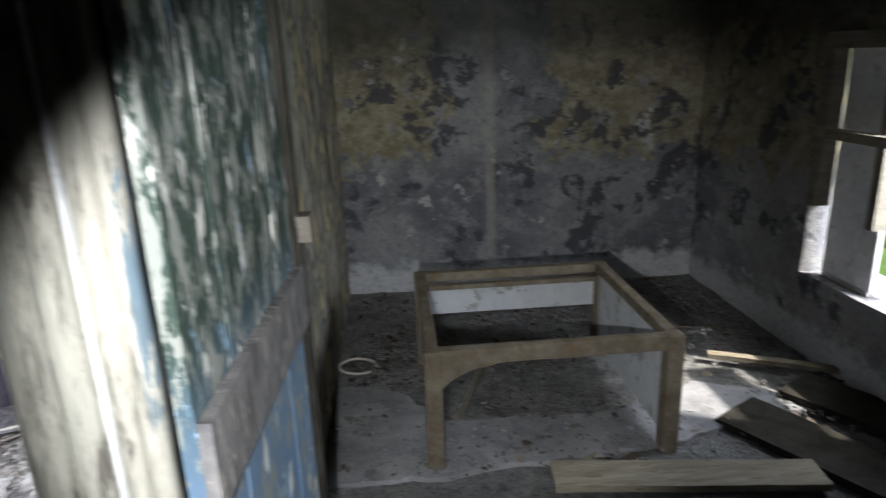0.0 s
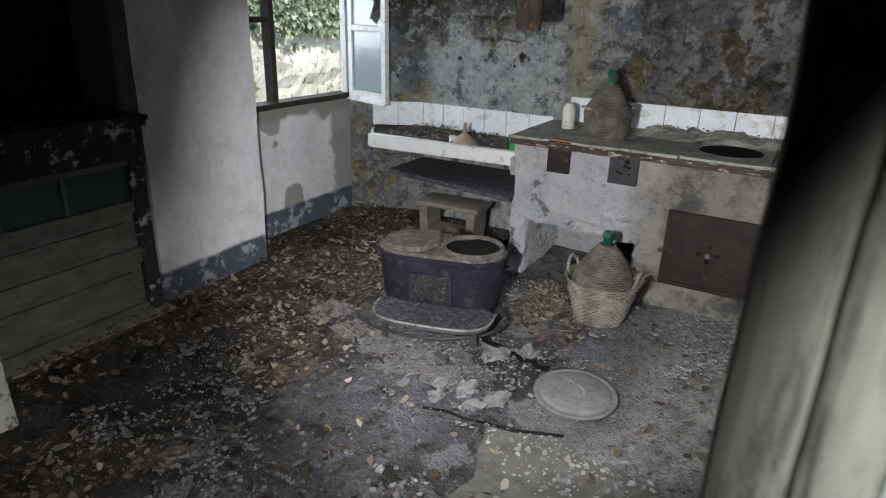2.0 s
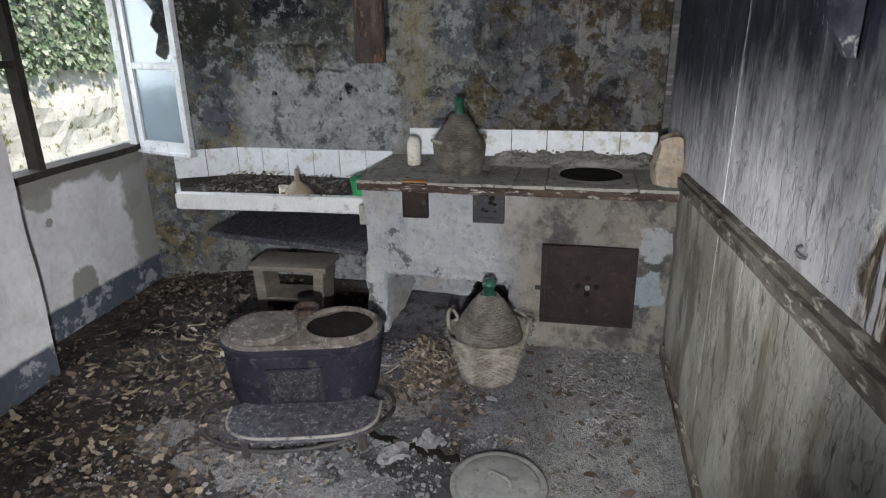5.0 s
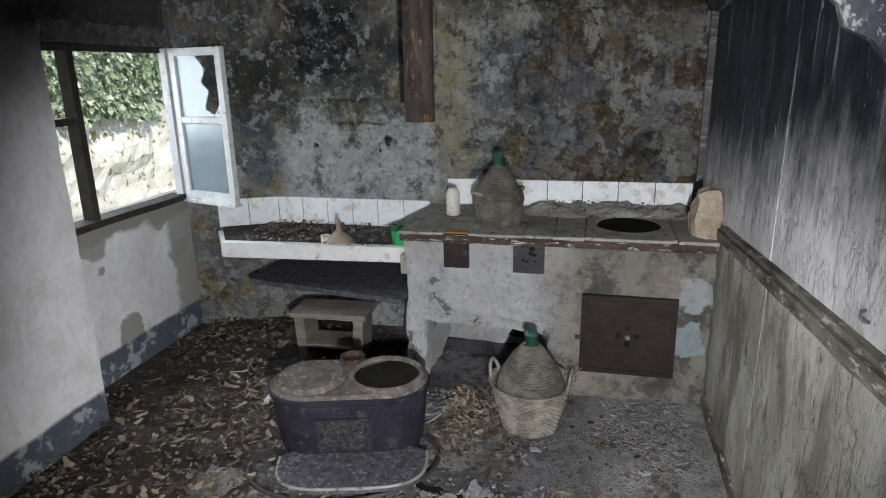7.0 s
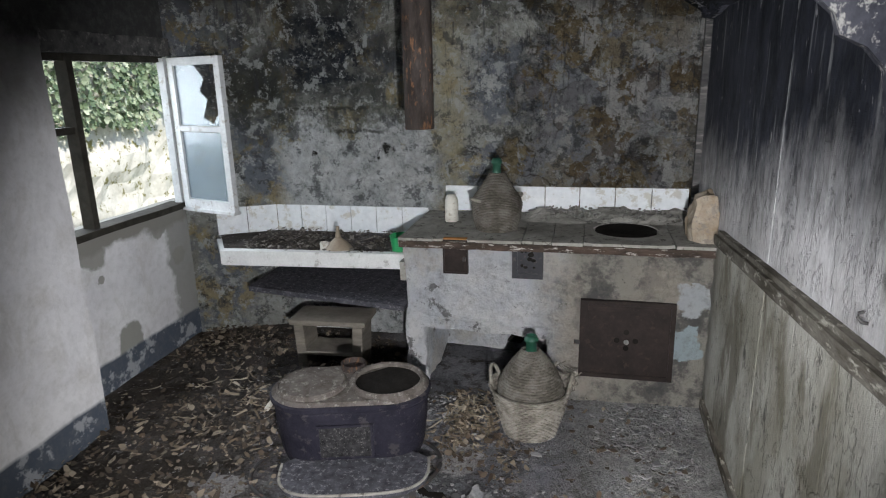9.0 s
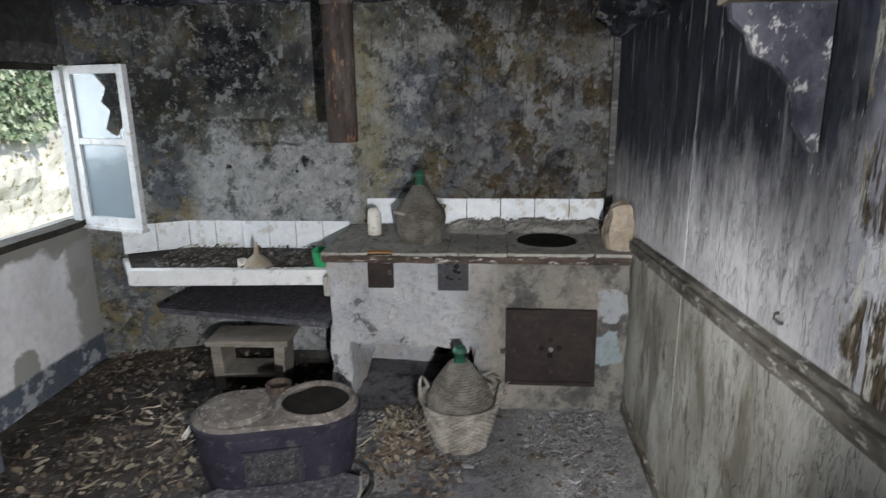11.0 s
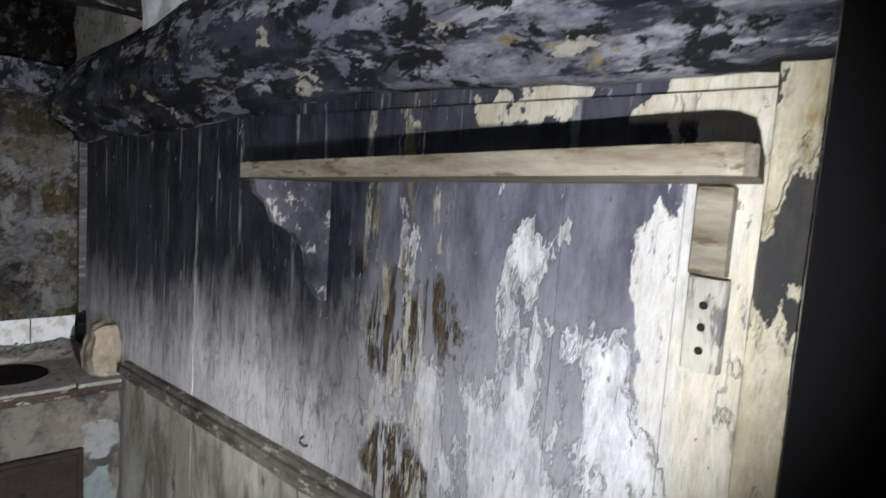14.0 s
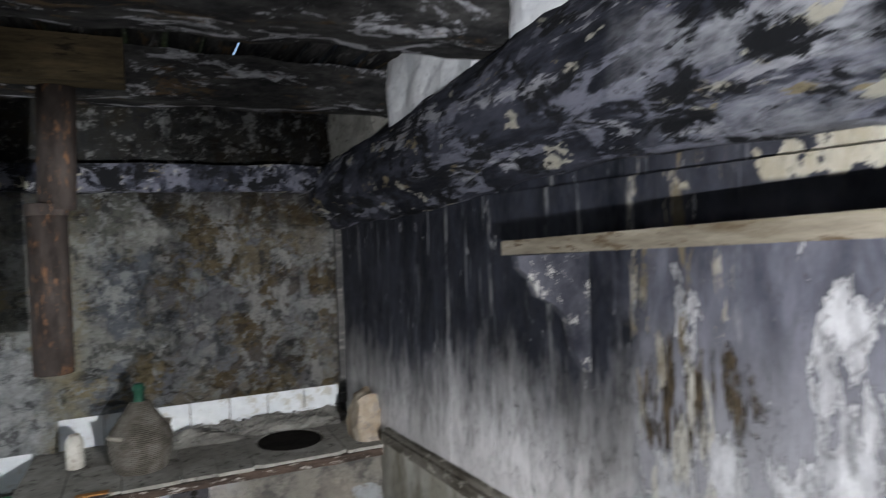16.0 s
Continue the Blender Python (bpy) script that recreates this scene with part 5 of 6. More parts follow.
def demijohn_stove():
    d = base("demijohn", pose(-2.225, 4.43, 0.848, 0, 0, 20), "green glass demijohn in a grey wicker jacket on the stove", "demijohn")
    bm = bmesh.new()
    woven(bm, [(0.112, 0.0), (0.128, 0.06), (0.136, 0.14), (0.128, 0.17), (0.09, 0.225), (0.05, 0.285), (0.036, 0.305)], 26, 38, 0.0022)
    part("wicker_jacket", bm, WICKERDARK, d)
    bm = bmesh.new()
    bottle_neck(bm, 0.305, 0.022, 0.075)
    part("glass_neck", bm, GREEN, d, "green glass neck", smooth=True)
    for a in (20, 200):
        m = pose(0, 0, 0, 0, 0, a)
        bm = bmesh.new()
        pts = [(0.118 + 0.035 * math.sin(math.pi * k / 10), 0.035 * math.cos(math.pi * k / 10), 0.165 + 0.012 * math.sin(math.pi * k / 10)) for k in range(11)]
        tube(bm, pts, 0.009, 7, m)
        part("handle", bm, WICKER, d)


def demijohn_floor():
    d = base("basket_demijohn", pose(-1.985, 3.85, 0.0, 0, 0, 10) @ Matrix.Scale(0.96, 4), "demijohn in a loose frayed wicker basket on the floor", "demijohn")
    bm = bmesh.new()
    woven(bm, [(0.132, 0.0), (0.150, 0.07), (0.178, 0.17), (0.196, 0.238), (0.206, 0.25), (0.198, 0.252), (0.188, 0.245), (0.165, 0.12)], 30, 34, 0.0035)
    part("basket", bm, WICKER, d)
    bm = bmesh.new()
    woven(bm, [(0.150, 0.13), (0.166, 0.22), (0.158, 0.262), (0.125, 0.325), (0.085, 0.385), (0.056, 0.42), (0.042, 0.438)], 24, 26, 0.0025)
    part("wicker_jacket", bm, WICKERDARK, d, "darker wicker jacket of the bottle")
    bm = bmesh.new()
    bottle_neck(bm, 0.432, 0.026, 0.075)
    part("glass_neck", bm, GREEN, d, "pale green glass neck", smooth=True)
    for a in (-12, 160):
        m = pose(0, 0, 0, 0, 0, a)
        bm = bmesh.new()
        pts = [(0.178 + 0.022 * math.sin(math.pi * k / 10), 0.06 * math.cos(math.pi * k / 10), 0.235 + 0.085 * math.sin(math.pi * k / 10)) for k in range(11)]
        tube(bm, pts, 0.009, 7, m)
        part("handle", bm, WICKER, d)
    bm = bmesh.new()
    for k in range(16):
        a = random.uniform(-0.5, 0.9)
        p = [(0.18 * math.cos(a) + random.uniform(-0.004, 0.02) * j, 0.18 * math.sin(a) + random.uniform(-0.01, 0.01) * j, 0.225 + 0.02 * j) for j in range(5)]
        tube(bm, p, 0.003, 5)
    part("frayed_canes", bm, WICKER, d)


demijohn_stove()
demijohn_floor()

bm = bmesh.new()
lathe(bm, [(0.034, 0), (0.038, 0.004), (0.038, 0.115), (0.033, 0.135), (0.024, 0.143), (0.024, 0.152), (0.015, 0.152), (0.014, 0.11)], 24)
ob = part("ceramic_bottle", bm, CREAM, smooth=True)
ob.matrix_world = pose(-2.50, 4.56, 0.852)
tagged(ob, "dirty cream ceramic bottle standing on the stove", "bottle")

f = base("funnel", pose(-3.14, 4.42, 0.69) @ Matrix.Scale(1.08, 4), "tan dusty metal funnel upside down in the sink", "funnel")
bm = bmesh.new()
lathe(bm, [(0.075, 0), (0.077, 0.004), (0.072, 0.02), (0.05, 0.045), (0.025, 0.066), (0.016, 0.075)], 28)
part("cone", bm, TAN, f, smooth=True)
bm = bmesh.new()
lathe(bm, [(0.0155, 0.074), (0.011, 0.105), (0.009, 0.135), (0.005, 0.136)], 18)
part("spout", bm, TAN, f, smooth=True)
bm = bmesh.new()
lathe(bm, [(0.024, 0), (0.03, 0.05), (0.026, 0.05), (0.022, 0.006)], 20)
ob = part("cup", bm, CREAM, smooth=True)
ob.matrix_world = pose(-3.22, 4.40, 0.692, 0, 8, 0)
tagged(ob, "small dirty cream cup in the sink", "cup")

bm = bmesh.new()
lathe(bm, [(0.046, 0), (0.052, 0.004), (0.058, 0.10), (0.061, 0.104), (0.055, 0.104), (0.049, 0.008), (0.001, 0.006)], 32)
ob = part("plastic_cup", bm, PLASTIC, smooth=True)
ob.matrix_world = pose(-2.765, 4.43, 0.692, 4, -2, 0)
tagged(ob, "bright green plastic beaker standing in the sink", "cup")

# pot lid on the floor
l = base("pot_lid", pose(-1.84, 3.07, 0.012, 2, 1, 0), "large grey dusty pot lid lying on the floor", "pot lid")
bm = bmesh.new()
lathe(bm, [(0.172, 0.0), (0.177, 0.003), (0.176, 0.011), (0.170, 0.013), (0.156, 0.010), (0.150, 0.006), (0.145, 0.018), (0.138, 0.021), (0.08, 0.026), (0.001, 0.028)], 56)
part("disc", bm, DUSTYLID, l, smooth=True)
bm = bmesh.new()
tube(bm, [(-0.045, 0, 0.026), (-0.042, 0, 0.045), (-0.03, 0, 0.052), (0.03, 0, 0.052), (0.042, 0, 0.045), (0.045, 0, 0.026)], 0.006, 8, pose(0, 0, 0, 0, 0, -25))
part("handle", bm, DUSTYLID, l)

# stove pipe hanging from the beam
p = base("stove_pipe", pose(-2.455, 3.735, 1.44), "rusted stove pipe hanging open-ended from the ceiling", "pipe")
bm = bmesh.new()
lathe(bm, [(0.061, 0.0), (0.062, 0.56), (0.056, 0.56), (0.055, 0.0)], 32)
part("lower_pipe", bm, RUST, p, smooth=True)
bm = bmesh.new()
lathe(bm, [(0.0635, 0.53), (0.066, 0.535), (0.0665, 0.565), (0.064, 0.57)], 32)
part("joint_ring", bm, RUST, p, "orange rusted joint")
bm = bmesh.new()
lathe(bm, [(0.058, 0.55), (0.059, 0.96), (0.054, 0.96), (0.053, 0.55)], 32, pose(0.012, 0, 0, 0, 2.0, 0))
part("upper_pipe", bm, RUST, p, smooth=True)
structure("pipe_board", "brown sooted board round the pipe head", PIPEBOARD, -2.95, -2.20, 3.60, 3.72, 2.40, 2.55, cell=0.07, amp=0.006)

# shelf on the partition
s = base("wall_shelf", pose(0, 0, 0), "scarred pale wooden shelf on brackets", "shelf")
bm = bmesh.new()
prism(bm, [(EAST - 0.009, 0.085), (-1.20, 0.070), (-1.28, 0.042), (-1.33, 0.026), (-1.355, 0.032), (-1.367, 0.05), (-1.37, 0.08)] + [(-1.37 + 0.003 * noise.noise(Vector((0, k * 0.7, 0))), 0.08 + k * 0.0775) for k in range(1, 15)] + [(EAST - 0.009, 1.165)], 0, 0.034)
ob = part("board", bm, SHELFWOOD, s)
ob.matrix_world = pose(0, 1.425, 1.868, -2.6, 0, 0)
bm = bmesh.new()
out = [(0, 0), (-0.205, 0), (-0.20, -0.03), (-0.165, -0.06), (-0.15, -0.10), (-0.10, -0.125), (-0.06, -0.17), (-0.045, -0.25), (-0.012, -0.30), (0, -0.30)]
for y in (2.535, ):
    low = [bm.verts.new((EAST - 0.009 + x, y, 1.815 + z)) for x, z in out]
    high = [bm.verts.new((EAST - 0.009 + x, y + 0.03, 1.815 + z)) for x, z in out]
    bm.faces.new(low)
    bm.faces.new(list(reversed(high)))
    for i in range(len(out)):
        bm.faces.new((low[i], low[(i + 1) % len(out)], high[(i + 1) % len(out)], high[i]))
part("bracket", bm, BRACKET, s, "scrolled sooted bracket with scraped pale edges")
b = block("bracket", CASING, EAST - 0.028, EAST - 0.009, 1.535, 1.588, 1.60, 1.732, parent=s, label="straight wooden bracket with peg holes", bevel=0.003)
block("hanger", SHELFWOOD, EAST - 0.026, EAST - 0.009, 1.540, 1.592, 1.735, 1.858, parent=s, label="short worn batten under the shelf", bevel=0.003)
for z in (1.63, 1.663, 1.694):
    bm = bmesh.new()
    lathe(bm, [(0.006, 0), (0.006, 0.002), (0.001, 0.0021)], 10, pose(EAST - 0.028, 1.562, z, 0, -90, 0))
    part("peg_hole", bm, HOLE, b)
bm = bmesh.new()
tube(bm, [(0, 0, 0), (-0.012, 0, 0.002), (-0.02, 0.004, 0.012), (-0.018, 0.006, 0.022), (-0.008, 0.006, 0.026)], 0.004, 7, pose(EAST - 0.004, 2.60, 1.105))
tagged(part("coat_hook", bm, IRON), "small rusted hook on the partition", "hook")

# cupboard by the west wall
def cupboard():
    c = base("cupboard", pose(0, 0, 0), "half-glazed dark flaking cupboard with green panes", "cupboard")
    x, y0, y1 = -3.955, 1.74, 2.66
    bm = bmesh.new()
    box(bm, -4.40, x - 0.03, y0, y1, 0.02, 0.98)
    part("carcass", bm, CUPDARK, c)
    bm = bmesh.new()
    box(bm, -4.40, x + 0.045, y0 - 0.0, y1 + 0.03, 1.0, 1.022, cell=0.1, amp=0.003)
    part("top", bm, CUPDARK, c, "flaking black cornice top")
    for k, (d, z0, z1) in enumerate(((0.035, 0.975, 1.0), (0.018, 0.955, 0.975))):
        block("moulding", CUPDARK, -4.1, x + d, y0, y1 + d * 0.6, z0, z1, parent=c)
    block("frieze", CUPDARK, -4.0, x + 0.004, y0, y1, 0.82, 0.955, parent=c, label="black frieze with white flaking paint", cell=0.06, amp=0.002)
    block("stile", CUPDARK, -4.0, x + 0.006, y1 - 0.075, y1, 0.03, 0.82, parent=c, cell=0.06, amp=0.002)
    for z0, z1 in ((0.03, 0.08), (0.30, 0.38), (0.56, 0.62), (0.79, 0.82)):
        block("rail", CUPBOARD, -4.0, x, y0, y1 - 0.077, z0, z1, parent=c, bevel=0.004)
    for z0, z1 in ((0.08, 0.30), (0.38, 0.56)):
        block("panel", CUPBOARD, -4.0, x - 0.024, y0, y1 - 0.078, z0, z1, parent=c)
        block("panel_field", CUPBOARD, -3.985, x - 0.006, y0 + 0.04, y1 - 0.13, z0 + 0.04, z1 - 0.04, parent=c, bevel=0.006)
    block("pane", CUPGLASS, -3.99, x - 0.020, y0, y1 - 0.078, 0.62, 0.79, parent=c, label="dull green glass pane")
    for y in (1.98, 2.26):
        block("glazing_bar", CUPBOARD, -3.98, x - 0.006, y, y + 0.014, 0.62, 0.79, parent=c)
    block("plinth", STONE, -4.0, x + 0.07, y0, y1 + 0.02, -0.02, 0.032, parent=c, cell=0.08, amp=0.004)


cupboard()

# ---- windows ----
def kitchen_window():
    w = tagged(new("window_1"), "open kitchen window with a broken casement", kind="structure")
    x = -4.30
    block("window_sill", DARKFRAME, x - 0.06, WEST + 0.012, 3.45, 4.64, 0.878, 0.915, parent=w, cell=0.08, amp=0.004)
    block("window_frame", DARKFRAME, x - 0.05, x + 0.02, 3.45, 4.64, 1.765, 1.80, parent=w)
    block("window_frame", FRAME, x + 0.005, x + 0.05, 4.60, 4.628, 0.915, 1.79, parent=w)
    sash = block("window_frame", DARKFRAME, x - 0.04, x + 0.03, 3.875, 3.915, 0.915, 1.79, parent=w)
    block("window_frame", DARKFRAME, x - 0.03, x + 0.015, 3.44, 3.875, 1.41, 1.445, parent=w)
    # the casement, swung inward
    m = pose(-4.235, 4.61, 0.885, 0, 0, -17)
    wd, h = 0.44, 0.905
    c = part("casement", _frame_mesh(wd, h, m), FRAME, w, "white casement swung into the room")
    bm = bmesh.new()
    box(bm, 0.045, wd - 0.045, 0.014, 0.018, 0.06, 0.47, m=m)
    p1 = part("pane", bm, MIST, c, "dirty whole pane")
    p1.visible_shadow = False
    bm = bmesh.new()
    outline = [(0.045, 0.51), (0.395, 0.51), (0.395, 0.60), (0.33, 0.52), (0.25, 0.56), (0.30, 0.66), (0.24, 0.71), (0.285, 0.78), (0.20, 0.87), (0.045, 0.87)]
    prism(bm, outline, 0.014, 0.018, m @ Matrix(((1, 0, 0, 0), (0, 0, 1, 0), (0, 1, 0, 0), (0, 0, 0, 1))))
    p2 = part("pane", bm, MIST, c, "broken pane with a jagged hole")
    p2.visible_shadow = False


def _frame_mesh(w, h, m):
    bm = bmesh.new()
    for d in ((0, 0.045, 0, h), (w - 0.045, w, 0, h)):
        box(bm, d[0], d[1], 0, 0.034, d[2], d[3], m=m)
    for z0, z1 in ((0, 0.055), (h - 0.045, h), (0.475, 0.507)):
        box(bm, 0.045, w - 0.045, 0.002, 0.032, z0, z1, m=m)
    box(bm, -0.01, w + 0.004, -0.012, 0.045, -0.018, 0.0, m=m)
    return bm


kitchen_window()


def room_window():
    w = tagged(new("window_2"), "pale side-room window with wooden frame and bar", kind="structure")
    x = 1.545
    block("window_frame", GREYWOOD, x - 0.03, x + 0.05, 3.53, 3.60, 0.83, 1.70, parent=w)
    block("window_frame", GREYWOOD, x - 0.03, x + 0.05, 2.2, 3.53, 1.62, 1.70, parent=w)
    block("window_frame", GREYWOOD, x - 0.02, x + 0.05, 3.12, 3.17, 0.80, 1.62, parent=w)
    block("window_bar", PALEWOOD, x - 0.10, x - 0.035, 2.4, 3.56, 1.20, 1.245, parent=w)
    block("window_reveal", WHITE, x + 0.05, x + 0.30, 3.17, 3.52, 0.45, 0.47, parent=w)
    block("window_shutter", INFILL, x + 0.06, x + 0.08, 3.17, 3.53, 0.45, 1.62, parent=w, label="pale whitewashed shutter board")
    block("window_sill", PALEWOOD, x - 0.05, x + 0.2, 2.2, 3.0, 0.76, 0.80, parent=w)


room_window()

# ---- side-room things ----
def table():
    t = base("table_frame", pose(0, 0, 0), "topless old wooden table frame with whitewashed boards", "table")
    x0, x1, y0, y1, h = -0.60, 0.46, 2.70, 3.72, 0.54
    for x, y, name in ((x0, y0, 0), (x1 - 0.07, y0, 0), (x0, y1 - 0.07, 0), (x1 - 0.07, y1 - 0.07, 0)):
        block("leg", TABLEWOOD, x, x + 0.07, y, y + 0.07, -0.01, h - 0.001, parent=t, bevel=0.006)
    block("rail", TABLEWOOD, x0 + 0.07, x1 - 0.07, y0 + 0.01, y0 + 0.06, h - 0.065, h, parent=t, bevel=0.004)
    block("rail", TABLEWOOD, x0 + 0.07, x1 - 0.07, y1 - 0.06, y1 - 0.01, h - 0.05, h, parent=t, bevel=0.004)
    block("rail", TABLEWOOD, x0 + 0.01, x0 + 0.06, y0 + 0.07, y1 - 0.07, h - 0.05, h, parent=t, bevel=0.004)
    block("rail", TABLEWOOD, x1 - 0.06, x1 - 0.01, y0 + 0.07, y1 - 0.07, h - 0.05, h, parent=t, bevel=0.004)
    block("side_board", TABLEPAINT, x0 + 0.02, x0 + 0.045, y0 + 0.07, y1 - 0.07, 0.12, h - 0.052, parent=t)
    block("side_board", TABLEPAINT, x1 - 0.045, x1 - 0.02, y0 + 0.07, y1 - 0.07, 0.06, h - 0.052, parent=t)
    block("back_board", TABLEPAINT, x0 + 0.07, x1 - 0.07, y1 - 0.045, y1 - 0.02, 0.30, h - 0.075, parent=t)
    block("slat", TABLEWOOD, x0 + 0.07, x1 - 0.07, y1 - 0.10, y1 - 0.062, h - 0.085, h - 0.06, parent=t)
    # curved brace in the near corner
    bm = bmesh.new()
    out = [(0, 0), (0.24, 0), (0.20, -0.012), (0.12, -0.025), (0.05, -0.06), (0.0, -0.10)]
    low = [bm.verts.new((x0 + 0.07 + x, y0 + 0.015, h - 0.066 + z)) for x, z in out]
    high = [bm.verts.new((x0 + 0.07 + x, y0 + 0.05, h - 0.066 + z)) for x, z in out]
    bm.faces.new(low)
    bm.faces.new(list(reversed(high)))
    for i in range(len(out)):
        bm.faces.new((low[i], low[(i + 1) % len(out)], high[(i + 1) % len(out)], high[i]))
    part("brace", bm, TABLEWOOD, t)


table()


def plank(m, l, w, t, mat, label):
    bm = bmesh.new()
    box(bm, 0, l, 0, w, 0, t, m=None, cell=0.12, amp=0.004, scale=5)
    ob = part("loose_plank", bm, mat)
    ob.matrix_world = m
    return tagged(ob, label, "plank", "loose planks on the floor")


plank(pose(-0.12, 2.50, 0.01, 0, 0, -7), 1.05, 0.16, 0.03, PALEWOOD, "pale plank lying across the floor")
plank(pose(0.97, 3.46, 0.03, 0, 0, -26), 0.85, 0.05, 0.025, PALEWOOD, "thin pale lath on rubble")
plank(pose(0.72, 2.88, 0.0, 0, 0, -60), 1.2, 0.30, 0.035, DARKFRAME, "dark loose floorboard on rubble")
plank(pose(1.12, 3.05, 0.0, 0, 0, -58), 1.2, 0.28, 0.05, DARKFRAME, "dark loose floorboard leaning on rubble")
plank(pose(-0.42, 3.05, 0.02, 0, 0, 70), 0.5, 0.03, 0.02, GREYWOOD, "dark broken stick under the table")

# braced plank door standing open along the partition
d = base("plank_door", pose(-1.014, 1.30, 0, 0, 0, -2.5), "open braced plank door with peeling green and blue paint", "door")
for i in range(4):
    block("plank", DOORPAINT, 0.0, 0.028 + (i % 2) * 0.003, 0.008 + i * 0.195, 0.2 + i * 0.195, 0.03, 2.0, parent=d, bevel=0.002)
bm = bmesh.new()
m = Matrix.Translation((0.032, 0.0, 1.075)) @ Matrix.Rotation(radians(-1), 4, "X")
box(bm, 0, 0.022, 0.0, 0.785, -0.095, 0.065, m=m, cell=0.06, amp=0.003)
part("brace", bm, plain("worn grey brace paint", (0.10, 0.095, 0.10), (0.26, 0.245, 0.24), 7, 0.8, 0, 0.006, 40, (1, 3, 1), fleck=(0.40, 0.37, 0.33)), d, "worn cross brace")
block("edge_board", DARKFRAME, 0.0, 0.05, 0.79, 0.83, 0.03, 2.0, parent=d, bevel=0.003)
bm = bmesh.new()
box(bm, 0.05, 0.085, 0.77, 0.83, 1.19, 1.26, cell=0.03, amp=0.006, scale=14)
part("latch_block", bm, GREYWOOD, d)

# black hoop leaning by the stove, pale stick and shards in the leaves
bm = bmesh.new()
tube(bm, [(0.41 * math.cos(a / 10), 0.27 * math.sin(a / 10), 0.0) for a in range(0, 63)], 0.009, 8)
ob = part("iron_hoop", bm, IRON)
ob.matrix_world = pose(-2.735, 3.36, 0.028, 0, -2, 14)
tagged(ob, "black iron hoop lying on the floor round the stove", "hoop")
bm = bmesh.new()
tube(bm, [(0, 0, 0), (0.02, 0.05, 0.02), (0.03, 0.11, 0.025), (0.02, 0.17, 0.015), (-0.01, 0.22, 0)], 0.013, 8)
ob = part("pale_stick", bm, CREAM)
ob.matrix_world = pose(-3.30, 3.72, 0.045, 0, 0, 12)
tagged(ob, "curved pale stick among the dead leaves", "stick")
for k, (x, y, w, h, a) in enumerate(((-3.20, 3.80, 0.10, 0.07, 20), (-3.36, 3.92, 0.08, 0.06, 60), (-3.12, 3.66, 0.07, 0.05, -15), (-2.24, 2.85, 0.09, 0.07, 35), (-2.16, 2.76, 0.08, 0.06, -30), (-2.36, 2.84, 0.07, 0.05, 10), (-2.14, 3.27, 0.10, 0.07, 70), (-2.10, 2.84, 0.09, 0.08, 5), (-2.33, 2.74, 0.07, 0.05, 50), (-2.26, 3.17, 0.12, 0.07, 20))):
    bm = bmesh.new()
    box(bm, -w / 2, w / 2, -h / 2, h / 2, 0, 0.014, cell=0.02, amp=0.022, scale=17)
    ob = part("screed_shard", bm, SCREED)
    ob.matrix_world = pose(x, y, 0.012 if k > 2 else 0.04, 4, -3, a)
    tagged(ob, "broken grey shard of floor screed", "shard", "screed shards on the floor")
# flat black pieces laid on the floor for the shade inside its cracks
bm = bmesh.new()
crack = [(-2.41, 3.29), (-2.35, 3.245), (-2.29, 3.25), (-2.24, 3.20), (-2.19, 3.225), (-2.15, 3.185), (-2.10, 3.20), (-2.05, 3.165), (-2.00, 3.185), (-2.015, 3.225), (-2.06, 3.20), (-2.09, 3.235), (-2.15, 3.225), (-2.19, 3.26), (-2.25, 3.235), (-2.29, 3.285), (-2.35, 3.28), (-2.40, 3.325)]
prism(bm, crack, 0.004, 0.014)
tagged(part("floor_hole", bm, HOLE), "dark broken crack in the floor screed", kind="structure")
bm = bmesh.new()
gap = [(-2.34, 2.650), (-2.25, 2.677), (-2.16, 2.674), (-2.07, 2.694), (-1.96, 2.708), (-1.88, 2.742), (-1.79, 2.778), (-1.785, 2.784), (-1.88, 2.747), (-1.96, 2.713), (-2.07, 2.698), (-2.16, 2.677), (-2.25, 2.680)]
prism(bm, gap, 0.0, 0.013)
tagged(part("floor_crack", bm, HOLE), "thin dark crack along the slab edge", kind="structure")
bm = bmesh.new()
front = [(-1.03, 2.65), (-0.61, 2.65), (-0.02, 2.705), (0.36, 2.738), (0.54, 2.78), (0.90, 2.885), (1.39, 2.965), (1.15, 3.10), (0.80, 3.24), (0.45, 3.10), (0.2, 3.02), (-0.15, 3.06), (-0.5, 3.04), (-0.62, 3.22), (-0.75, 3.42), (-1.03, 3.46)]
ragged = []
for (ax, ay), (bx, by) in zip(front, front[1:] + front[:1]):
    for k in range(6):
        p = Vector((ax + (bx - ax) * k / 6, ay + (by - ay) * k / 6, 0))
        ragged.append((max(-1.03, p.x + noise.noise(p * 11) * 0.03), p.y + noise.noise(p * 11 + Vector((5, 5, 5))) * 0.03))
prism(bm, ragged, -0.03, 0.016)
tagged(part("room_slab", bm, CONCRETE), "pale broken concrete slab on the side-room floor", kind="structure")

# enamel ring on the rubble
bm = bmesh.new()
pts = [(0.10 * math.cos(2 * math.pi * k / 24), 0.075 * math.sin(2 * math.pi * k / 24), 0.0) for k in range(22)]
tube(bm, pts, 0.008, 7)
ob = part("wire_ring", bm, CREAM)
ob.matrix_world = pose(-0.93, 3.62, 0.045, 6, 3, 0)
tagged(ob, "pale bent ring on the rubble", "ring")

# ---- outdoors ----
bm = bmesh.new()
box(bm, -300, 300, -300, 300, -0.7, -0.25)
tagged(part("ground", bm, GRASS), "grassy ground outside the window", kind="structure")
bm = bmesh.new()
